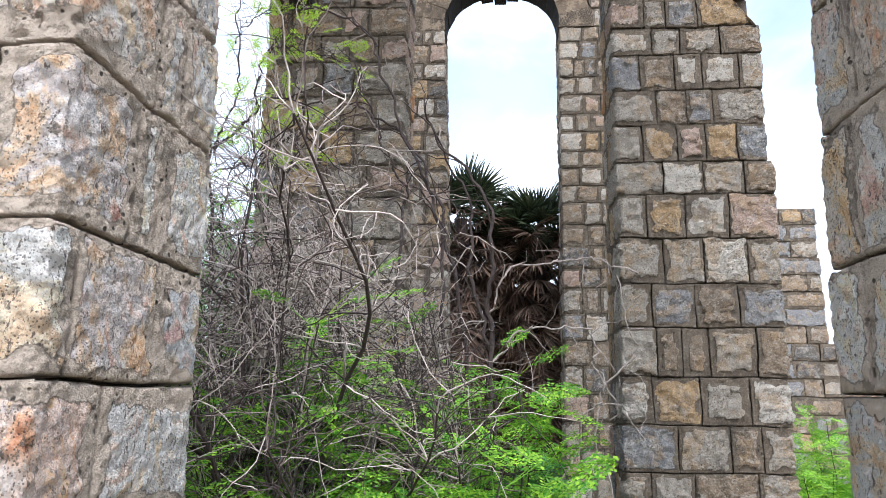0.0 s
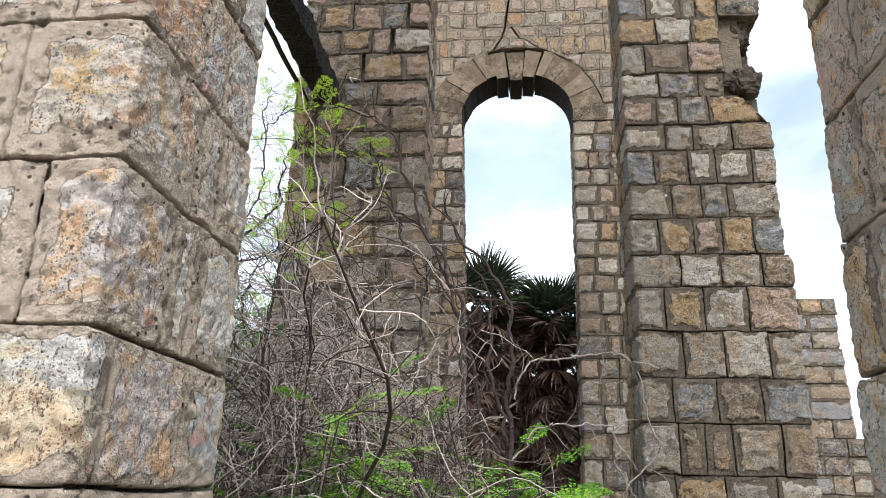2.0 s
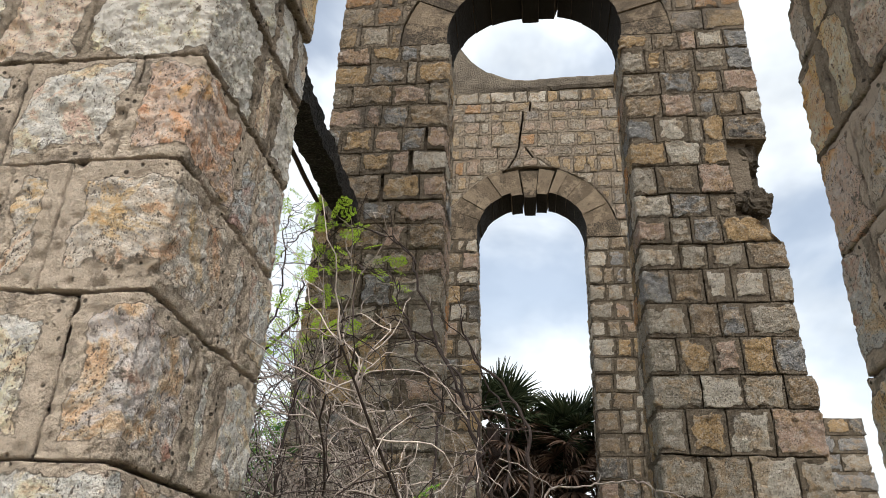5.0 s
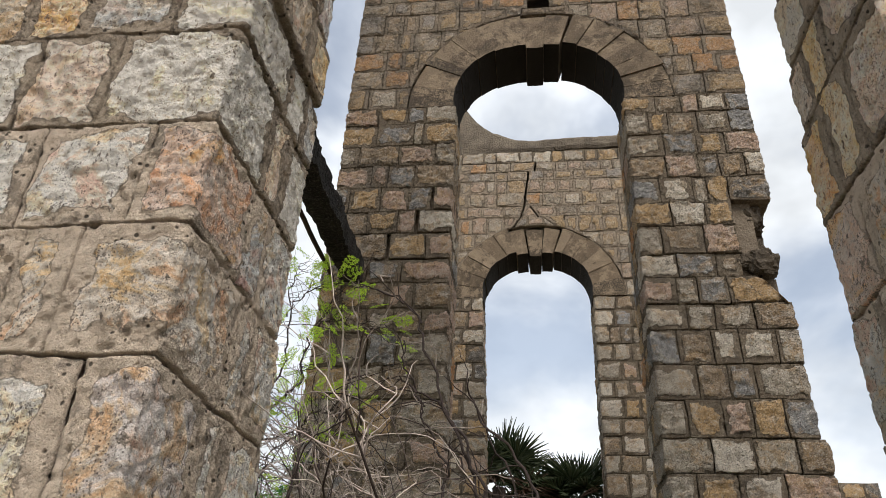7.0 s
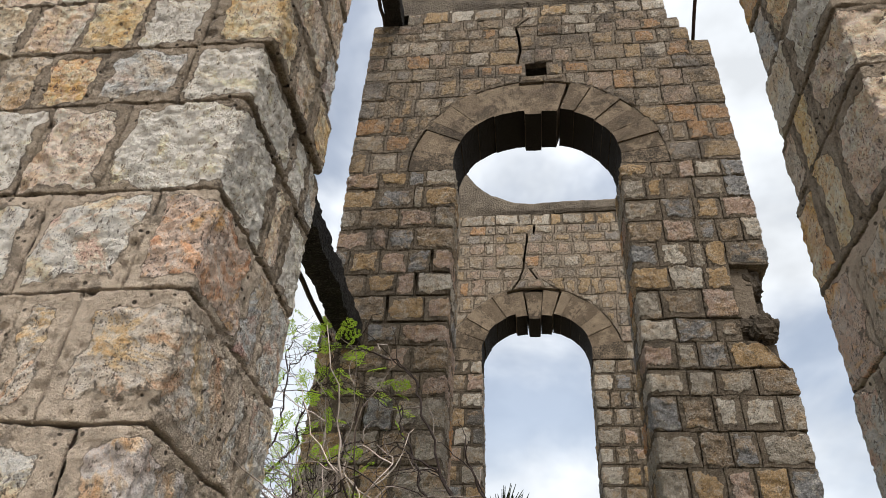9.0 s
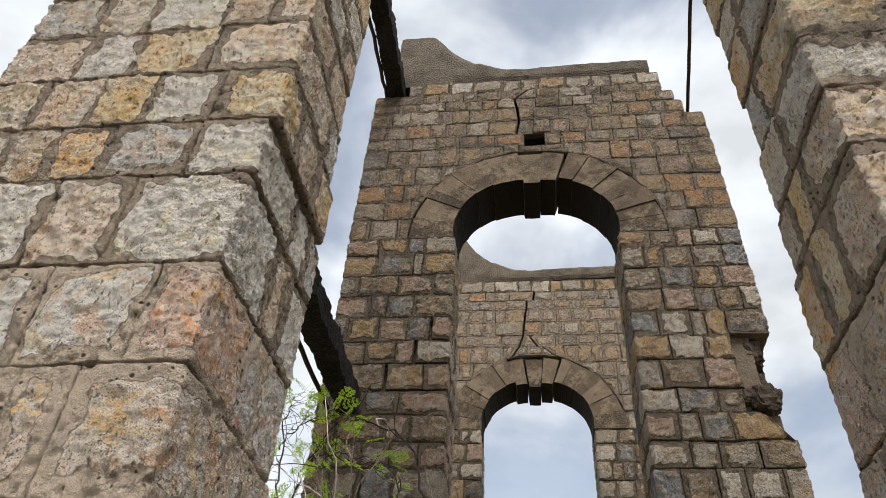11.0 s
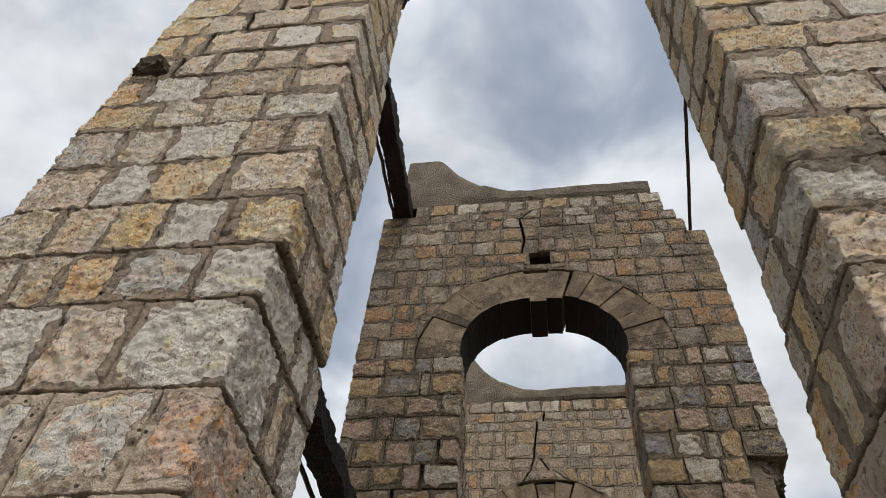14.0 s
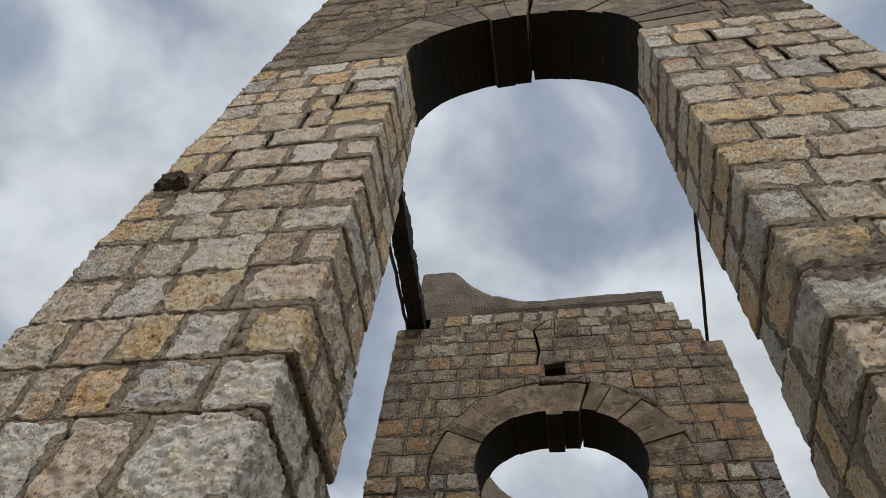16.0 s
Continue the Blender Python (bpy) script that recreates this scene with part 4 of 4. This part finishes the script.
# ---- fan palms ----
def fan_leaf(name, material, radius, spread, droop, blades, seed, stalk=0.5):
    """A fan leaf: stalk along +y from the origin, blades spreading beyond it, folded along their ribs."""
    rng = random.Random(seed)
    heap = Heap()
    V, F = tube([(0, stalk * k / 5, 0.03 * math.sin(k)) for k in range(6)], 0.014, 0.008, 4)
    heap.add(V, F)
    for k in range(blades):
        th = radians(-spread + 2 * spread * (k + 0.5) / blades + rng.uniform(-3, 3))
        long = radius * (0.72 + 0.28 * math.cos(th * 0.6)) * rng.uniform(0.85, 1.08)
        d, side = np.array([math.sin(th), math.cos(th), 0.0]), np.array([math.cos(th), -math.sin(th), 0.0])
        bend = droop * rng.uniform(0.6, 1.4)
        rows = []
        for f, w in ((0.0, 0.004), (0.25, 0.017), (0.5, 0.024), (0.75, 0.015), (1.0, 0.001)):
            p = np.array([0, stalk, 0]) + d * long * f + np.array([0, 0, -bend * long * f * f + 0.05 * abs(math.sin(th)) * f])
            w *= radius / 0.6
            rows += [p - side * w + np.array([0, 0, 0.008]), p - np.array([0, 0, 0.004]), p + side * w + np.array([0, 0, 0.008])]
        faces = []
        for r in range(4):
            for c in range(2):
                i = r * 3 + c
                faces.append([i, i + 1, i + 4, i + 3])
        heap.add(np.array(rows), faces)
    return heap.mesh(name, material, smooth=False)


LIVE = [fan_leaf("palm_leaf", PALM, 0.62, 118, 0.12, 30, s) for s in (1, 2, 3)]
DEAD = [fan_leaf("dead_leaf", STRAW, 0.58, 95, 0.55, 26, s, 0.4) for s in (4, 5, 6)]


def aim(place, direction, twist):
    y = Vector(direction).normalized()
    x = y.cross(Vector((0, 0, 1)))
    x = x.normalized() if x.length > 1e-3 else Vector((1, 0, 0))
    z = x.cross(y)
    m = Matrix((x, y, z)).transposed().to_4x4()
    return Matrix.Translation(place) @ m @ Matrix.Rotation(twist, 4, "Y")


def fan_palm(x, y, top, seed, live, dead, size=1.0):
    rng = random.Random(seed)
    palm = thing("fan_palm", "fan palm with green crown over a shaggy skirt of dead leaves", "palm tree", (x, y, 0), group="palms behind the arch")
    pts = [(0.03 * math.sin(k), 0.02 * math.cos(k * 1.3), top * k / 10) for k in range(11)]
    V, F = tube(pts, 0.15, 0.11, 10)
    V = V + (np.stack([value_noise(V * 9.0, s) for s in (1, 2, 3)], 1) - 0.5) * 0.05
    under("trunk", mesh_of("trunk", V, F.tolist(), STEM), palm)
    for k in range(live):
        az = 2.4 * k + rng.uniform(-0.3, 0.3)
        el = radians(78 - 88 * (k / live) ** 0.9 + rng.uniform(-8, 8))
        d = (math.cos(az) * math.cos(el), math.sin(az) * math.cos(el), math.sin(el))
        ob = under("palm_leaf", rng.choice(LIVE), palm)
        ob.matrix_basis = aim((0.05 * d[0], 0.05 * d[1], top + 0.05), d, rng.uniform(-0.7, 0.7)) @ Matrix.Scale(size * rng.uniform(0.85, 1.12), 4)
    for k in range(dead):
        az = 2.4 * k + rng.uniform(-0.4, 0.4)
        f = k / dead
        el = radians(18 - 95 * min(1, f * 1.3) + rng.uniform(-14, 14))
        d = (math.cos(az) * math.cos(el), math.sin(az) * math.cos(el), math.sin(el))
        ob = under("dead_leaf", rng.choice(DEAD), palm, "withered brown leaf")
        ob.matrix_basis = aim((0.1 * math.cos(az), 0.1 * math.sin(az), top - 0.05 - f * (top - 1.7)), d, rng.uniform(-1.1, 1.1)) @ Matrix.Scale(size * rng.uniform(0.8, 1.15), 4)


fan_palm(-0.6, 11.5, 4.75, 51, 16, 100, 0.85)
fan_palm(0.62, 11.6, 4.5, 52, 17, 110, 0.85)
fan_palm(1.3, 12.0, 4.1, 53, 13, 60)
fan_palm(0.05, 12.0, 4.3, 54, 14, 90, 0.85)
fan_palm(-0.4, 12.7, 4.1, 55, 12, 60)


# ---- scrub ----
def wander(start, direction, length, bend, rng, lift=0.0, n=10):
    p, d = np.array(start, float), np.array(direction, float)
    d /= np.linalg.norm(d)
    pts = [p.copy()]
    for _ in range(n):
        d = d + np.array([rng.gauss(0, bend), rng.gauss(0, bend), rng.gauss(0, bend) + lift])
        d /= np.linalg.norm(d)
        p = p + d * length / n
        pts.append(p.copy())
    return pts


def feather_form(pairs, leaflets, size, rng):
    """A twice-feathered leaf one metre long along +x, in the xy plane: small paired leaflets along side ribs."""
    quads = []
    d, up = np.array([1.0, 0, 0]), np.array([0, 0, 1.0])
    for i in range(pairs):
        f = (i + 0.7) / pairs
        base = d * f - up * 0.16 * f * f
        for s in (-1, 1):
            rib = np.array([0.55, s * 0.8, rng.uniform(-0.3, 0.05)])
            rib /= np.linalg.norm(rib)
            rl = 0.34 * math.sin(math.pi * (0.22 + 0.62 * f)) * rng.uniform(0.85, 1.1)
            across = np.cross(rib, up)
            for j in range(leaflets):
                q = base + rib * rl * (j + 0.6) / leaflets + np.array([rng.uniform(-0.012, 0.012), rng.uniform(-0.012, 0.012), rng.uniform(-0.02, 0.02)])
                for w in (-1, 1):
                    t = across * w * 0.9 + rib * 0.45 + up * rng.uniform(-0.4, 0.4)
                    t = t / np.linalg.norm(t) * size * (1.08 - 0.35 * j / leaflets)
                    n = np.cross(t, up + np.array([0, rng.uniform(-0.4, 0.4), 0]))
                    n = n / max(np.linalg.norm(n), 1e-6) * size * 0.3
                    quads.append((q, q + t * 0.5 + n, q + t, q + t * 0.5 - n))
    return np.array(quads).reshape(-1, 3)


FORMS = [feather_form(p, l, 0.095, random.Random(k)) for k, (p, l) in enumerate(((6, 6), (5, 6), (6, 5), (5, 5), (5, 6), (4, 6)))]


def feather(origin, direction, length, rng):
    d = np.array(direction, float)
    d /= np.linalg.norm(d)
    side = np.cross([0, 0, 1.0], d)
    side /= max(np.linalg.norm(side), 1e-6)
    up = np.cross(d, side)
    tilt = rng.uniform(-0.7, 0.7)
    a, b = side * math.cos(tilt) + up * math.sin(tilt), up * math.cos(tilt) - side * math.sin(tilt)
    V = np.array(origin) + (rng.choice(FORMS) * length) @ np.stack([d, a, b])
    return V, np.arange(len(V)).reshape(-1, 4)


def dry_shrub(x, y, seed, stems, height, lean, label):
    rng = random.Random(seed)
    bush = thing("dry_shrub", label, "shrub", (x, y, 0), group="bare shrubs")
    pale, dark = Heap(), Heap()
    for k in range(stems):
        az = rng.uniform(0, 2 * math.pi)
        base = (0.28 * math.cos(az) * rng.random(), 0.25 * math.sin(az) * rng.random(), -0.06)
        d = (0.34 * math.cos(az) + lean, 0.22 * math.sin(az), 1.0)
        tall = height * rng.uniform(0.7, 1.08)
        pts = wander(base, d, tall, 0.17, rng, 0.01, 18)
        for p in pts:
            p[0] = max(-0.7, min(0.5, p[0])) * (1.0 if abs(p[0]) < 0.4 else 0.9)
            p[0] = min(p[0], 0.5 - (1.12 + x) * min(1.0, max(0.0, (p[2] - 1.8) / 0.7)))
        r = rng.uniform(0.009, 0.021)
        V, F = tube(pts, r, 0.004, 6)
        under("stem", mesh_of("stem", V, F.tolist(), STEM if rng.random() < 0.8 else TWIG), bush)
        for i in range(6, 19):
            for _ in range(6 if i > 9 else 1):
                if rng.random() < 0.85:
                    az2 = rng.uniform(0, 2 * math.pi)
                    fair = 0.22 + 0.55 * min(1.0, max(0.0, pts[i][2] - 1.2))
                    d2 = (math.cos(az2) * 0.7 if pts[i][2] < 2.3 else -0.7 * abs(math.cos(az2)), math.sin(az2) * 0.6, rng.uniform(0.1, 1.9))
                    tw = wander(pts[i], d2, rng.uniform(0.25, 0.75), 0.27, rng, rng.choice((-0.16, -0.08, 0.02)), 9)
                    V, F = tube(tw, rng.uniform(0.002, 0.004), 0.0012, 4)
                    (pale if rng.random() < fair else dark).add(V, F)
                    for q in (3, 5, 7):
                        if rng.random() < 0.5:
                            d3 = (rng.gauss(0, 1), rng.gauss(0, 0.8), rng.gauss(0.1, 0.7))
                            V, F = tube(wander(tw[q], d3, rng.uniform(0.12, 0.4), 0.25, rng, -0.03, 6), 0.0027, 0.0012, 3)
                            (pale if rng.random() < fair else dark).add(V, F)
    tagged(under("twig_tangle", pale.mesh("twig_tangle", TWIG), bush, "pale grey dry twigs"), kind="stuff")
    tagged(under("twig_tangle", dark.mesh("twig_tangle", STEM), bush, "dark brown twigs"), kind="stuff")


dry_shrub(-1.25, 3.9, 61, 17, 3.15, 0.02, "tangled leafless grey-brown shrub before the stone pier")
dry_shrub(-0.9, 4.1, 62, 19, 3.2, -0.02, "dense bare thicket of grey twigs by the gate")
dry_shrub(-0.62, 4.2, 63, 11, 2.5, -0.16, "leaning bare shrub with long arched stems")
dry_shrub(-1.65, 4.3, 64, 16, 3.0, -0.02, "dark-stemmed bare shrub beside the pier")


def leafy_shrub(x, y, seed, stems, height, spread, material, label, count=9, length=0.22, lean=(0.0, 0.0), bare=0.3):
    rng = random.Random(seed)
    bush = thing("leafy_shrub", label, "shrub", (x, y, 0), group="green shrubs")
    leaves = Heap()
    for k in range(stems):
        az = 2 * math.pi * k / stems + rng.uniform(-0.3, 0.3)
        d = (spread * math.cos(az) + lean[0], spread * math.sin(az) + lean[1], 1.0)
        pts = wander((0.06 * math.cos(az), 0.06 * math.sin(az), -0.05), d, height * rng.uniform(0.75, 1.1), 0.08, rng, -0.01, 14)
        V, F = tube(pts, 0.012, 0.003, 5)
        under("stem", mesh_of("stem", V, F.tolist(), STEM), bush)
        for i in range(int(14 * bare), 15):
            for _ in range(count // 3):
                a2 = rng.uniform(0, 2 * math.pi)
                d2 = (math.cos(a2), math.sin(a2), rng.uniform(-0.1, 0.7))
                tw = wander(pts[i], d2, rng.uniform(0.08, 0.3), 0.12, rng, 0.0, 4)
                V, F = feather(tw[-1], np.array(tw[-1]) - np.array(tw[0]) + np.array([0, 0, -0.02]), length * rng.uniform(0.7, 1.2), rng)
                leaves.add(V, F)
                V, F = tube(tw, 0.003, 0.0015, 3)
                leaves.add(V, F)
    tagged(under("foliage", leaves.mesh("foliage", material, smooth=False), bush), kind="stuff")


leafy_shrub(-0.2, 4.2, 71, 9, 1.85, 0.18, FERNY, "bright green feathery-leaved shrub in front of the gate opening", 9)
leafy_shrub(-0.3, 3.45, 72, 8, 1.65, 0.24, FERNY, "fresh green feathery shrub growing through bare twigs", 9)
leafy_shrub(0.05, 3.7, 86, 7, 1.12, 0.1, FERNY, "low bright green shrub beside the wall stub", 9)
leafy_shrub(0.0, 4.9, 73, 7, 1.3, 0.2, DEEP, "bluish green low shrub beside the stone pier", 12)
leafy_shrub(-0.8, 3.35, 74, 10, 1.9, 0.22, FERNY, "green undergrowth below the bare thicket", 9)
leafy_shrub(-0.6, 4.6, 87, 8, 1.75, 0.24, FERNY, "bright green shrub hidden behind the bare thicket", 9)
leafy_shrub(-1.3, 3.4, 75, 10, 2.0, 0.2, FERNY, "green undergrowth at the foot of the bare thicket", 9)
leafy_shrub(-1.5, 4.7, 88, 8, 2.1, 0.2, FERNY, "bright green shrub behind the tangled bare stems", 9)
leafy_shrub(-1.95, 4.9, 76, 8, 2.35, 0.1, DEEP, "tall dark green shrub behind the near pier", 9, bare=0.35)
leafy_shrub(-2.5, 5.6, 84, 9, 2.9, 0.16, FERNY, "tall dark green thicket behind the near pier", 12, bare=0.2)
leafy_shrub(-2.2, 5.0, 85, 8, 2.2, 0.2, FERNY, "leafy green shrub against the outer pier edge", 12, bare=0.2)
leafy_shrub(-1.85, 4.2, 77, 6, 2.2, 0.14, FERNY, "upright green shrub beside the near pier", 9, bare=0.4)
leafy_shrub(-2.5, 6.7, 89, 10, 3.7, 0.08, DEEP, "tall leafy shrub filling the gap beside the outer pier edge", 12, bare=0.35)
leafy_shrub(-2.95, 7.3, 90, 10, 4.0, 0.1, FERNY, "tall green shrub farther behind the near pier", 12, bare=0.35)
leafy_shrub(3.2, 8.2, 78, 9, 1.5, 0.26, FERNY, "green shrub growing against the ruined wall", 12)
leafy_shrub(3.7, 8.6, 79, 8, 1.6, 0.26, FERNY, "spreading green shrub below the ruined wall", 12)


def glide(knots, rng):
    """A smooth, slightly knobbly line through a few points."""
    k = np.array(knots, float)
    at = np.linspace(0, len(k) - 1, 8 * (len(k) - 1) + 1)
    p = np.stack([np.interp(at, np.arange(len(k)), k[:, i]) for i in range(3)], 1)
    for _ in range(4):
        p[1:-1] = (p[:-2] + 2 * p[1:-1] + p[2:]) / 4
    phase = rng.uniform(0, 6.28)
    p[:, 0] += 0.03 * (np.sin(at * 2.7 + phase) - math.sin(phase)) + 0.014 * np.sin(at * 7.1 + phase)
    p[:, 1] += 0.04 * (np.cos(at * 2.1 + phase) - math.cos(phase))
    return p + np.array([[rng.gauss(0, 0.009), rng.gauss(0, 0.01), rng.gauss(0, 0.006)] for _ in p])


def lime_sapling():
    """A slender sapling whose thin dark crooked branches carry lime-green feathery sprays."""
    rng = random.Random(81)
    tree = thing("sapling", "slender sapling with lime green feathery sprays on dark branches", "sapling", (-2.05, 4.9, 0))
    leaves, twigs = Heap(), Heap()
    trunk = glide(((0.1, 0, -0.05), (0.05, 0, 1.2), (0.0, 0, 2.4), (-0.02, 0, 3.5)), rng)
    V, F = tube(trunk, 0.024, 0.013, 7)
    under("trunk", mesh_of("trunk", V, F.tolist(), STEM), tree)
    for knots, r in ((((-0.02, 0, 3.45), (0.03, 0, 3.72), (0.05, 0.05, 4.14), (0.07, 0.05, 4.66), (0.04, 0.05, 4.9)), 0.011),
                     (((-0.02, 0, 3.5), (0.15, 0, 3.74), (0.25, -0.05, 3.94), (0.34, -0.05, 4.29), (0.39, -0.08, 4.57)), 0.012),
                     (((0.32, -0.05, 4.21), (0.53, -0.1, 4.24), (0.7, -0.15, 4.18), (0.91, -0.2, 4.12)), 0.007),
                     (((0.07, 0, 4.34), (0.22, 0, 4.6), (0.4, -0.05, 4.66)), 0.007),
                     (((0.0, 0, 3.31), (0.22, -0.1, 3.38), (0.47, -0.2, 3.47), (0.63, -0.25, 3.42)), 0.008),
                     (((0.0, 0, 3.1), (-0.2, 0.1, 3.4), (-0.25, 0.15, 3.9), (-0.15, 0.15, 4.3)), 0.009),
                     (((0.02, 0, 2.9), (0.2, -0.1, 3.1), (0.3, -0.15, 3.3), (0.5, -0.2, 3.35)), 0.008)):
        pts = glide(knots, rng)
        V, F = tube(pts, r, 0.003, 5)
        under("branch", mesh_of("branch", V, F.tolist(), STEM), tree)
        for k in range(4, len(pts)):
            for _ in range(2):
                d2 = (rng.uniform(-0.5, 1.0), rng.gauss(0, 0.5), rng.uniform(-0.5, 0.7))
                tw = wander(pts[k], d2, rng.uniform(0.08, 0.3), 0.25, rng, 0.0, 6)
                V, F = tube(tw, 0.003, 0.0012, 3)
                twigs.add(V, F)
                if rng.random() < 0.42:
                    for q in (6,):
                        V, F = feather(tw[q], np.array(tw[q]) - np.array(tw[0]) + np.array([0.03, rng.gauss(0, 0.05), rng.gauss(0, 0.05)]), rng.uniform(0.09, 0.19), rng)
                        leaves.add(V, F)
    tagged(under("twig_tangle", twigs.mesh("twig_tangle", STEM), tree), kind="stuff")
    tagged(under("foliage", leaves.mesh("foliage", LIME, smooth=False), tree), kind="stuff")


lime_sapling()


def stray_twigs():
    """Sinuous dark stems and long pale canes arching across the opening."""
    rng = random.Random(91)
    cane = thing("dry_cane", "leafless shrub of sinuous dark stems and long pale canes", "shrub", (-0.25, 4.2, 0))
    # dark main stems
    for line_pts, r in ((((0.28, 0, -0.05), (0.24, 0, 0.8), (0.22, 0, 1.6), (0.18, 0, 2.15), (0.27, 0, 2.55), (0.16, 0, 2.9), (-0.1, 0, 3.28), (-0.2, 0, 3.5)), 0.02),
                        (((0.2, 0.05, -0.05), (0.17, 0, 1.2), (0.16, 0, 2.1), (0.06, 0, 2.5), (0.03, 0, 2.9), (-0.13, 0, 3.3)), 0.015),
                        (((-0.1, 0.1, -0.05), (-0.05, 0.1, 1.3), (-0.2, 0.1, 2.2), (-0.12, 0.1, 2.75), (-0.3, 0.1, 3.1)), 0.014),
                        (((0.1, 0.2, -0.05), (0.05, 0.2, 1.6), (-0.1, 0.2, 2.8), (-0.29, 0.2, 3.21), (-0.47, 0.2, 3.86), (-0.67, 0.2, 4.16), (-0.89, 0.2, 4.32), (-1.05, 0.2, 4.26)), 0.012),
                        (((0.05, 0.2, -0.05), (0.0, 0.2, 1.6), (-0.09, 0.2, 2.8), (-0.23, 0.2, 3.13), (-0.45, 0.2, 3.42), (-0.64, 0.2, 3.64), (-0.75, 0.2, 3.89)), 0.013),
                        (((-0.2, 0.2, -0.05), (-0.3, 0.2, 1.6), (-0.34, 0.2, 2.85), (-0.35, 0.2, 3.05), (-0.45, 0.2, 3.3), (-0.56, 0.2, 3.47), (-0.64, 0.2, 3.62)), 0.01),
                        (((-1.0, 0.2, -0.05), (-1.1, 0.2, 1.8), (-1.13, 0.2, 3.01), (-1.07, 0.2, 3.31), (-0.97, 0.2, 3.56), (-0.9, 0.2, 3.6)), 0.008)):
        pts = glide(line_pts, rng)
        V, F = tube(pts, r, 0.005, 7)
        under("stem", mesh_of("stem", V, F.tolist(), STEM), cane)
        for k in range(14, len(pts) - 1, 3):
            tw = wander(pts[k], (rng.uniform(-1.0, 0.15), rng.gauss(0, 0.3), rng.uniform(-0.1, 0.9)), rng.uniform(0.2, 0.55), 0.22, rng, -0.05, 10)
            V, F = tube(tw, 0.0045, 0.0015, 5)
            under("twig", mesh_of("twig", V, F.tolist(), STEM if rng.random() < 0.6 else TWIG), cane)
    # pale canes arching over
    for line_pts in (((0.2, 0, 2.2), (0.33, 0, 2.44), (0.6, 0, 2.5), (0.81, 0, 2.53), (0.95, 0, 2.45), (1.06, 0, 2.42)),
                     ((0.2, 0, 1.9), (0.3, 0, 2.09), (0.5, 0, 2.1), (0.7, 0, 2.1), (0.785, 0, 1.97), (0.81, 0, 1.8), (0.84, 0, 1.6)),
                     ((0.75, 0.2, 0.6), (0.85, 0.1, 1.2), (0.8, 0.05, 1.7), (1.0, 0, 2.0), (0.95, 0, 2.4)), ((0.5, 0, 0.4), (0.55, 0, 1.2), (0.7, 0, 1.65), (0.9, 0, 1.7), (1.0, 0, 1.5))):
        pts = glide(line_pts, rng)
        V, F = tube(pts, 0.0065, 0.0035, 6)
        under("stem", mesh_of("stem", V, F.tolist(), TWIG), cane)
        for k in range(6, len(pts) - 1, 5):
            tw = wander(pts[k], (rng.uniform(-0.3, 1.0), rng.gauss(0, 0.4), rng.uniform(-0.6, 0.4)), rng.uniform(0.1, 0.28), 0.25, rng, -0.05, 9)
            V, F = tube(tw, 0.003, 0.0012, 4)
            under("twig", mesh_of("twig", V, F.tolist(), TWIG), cane)


stray_twigs()
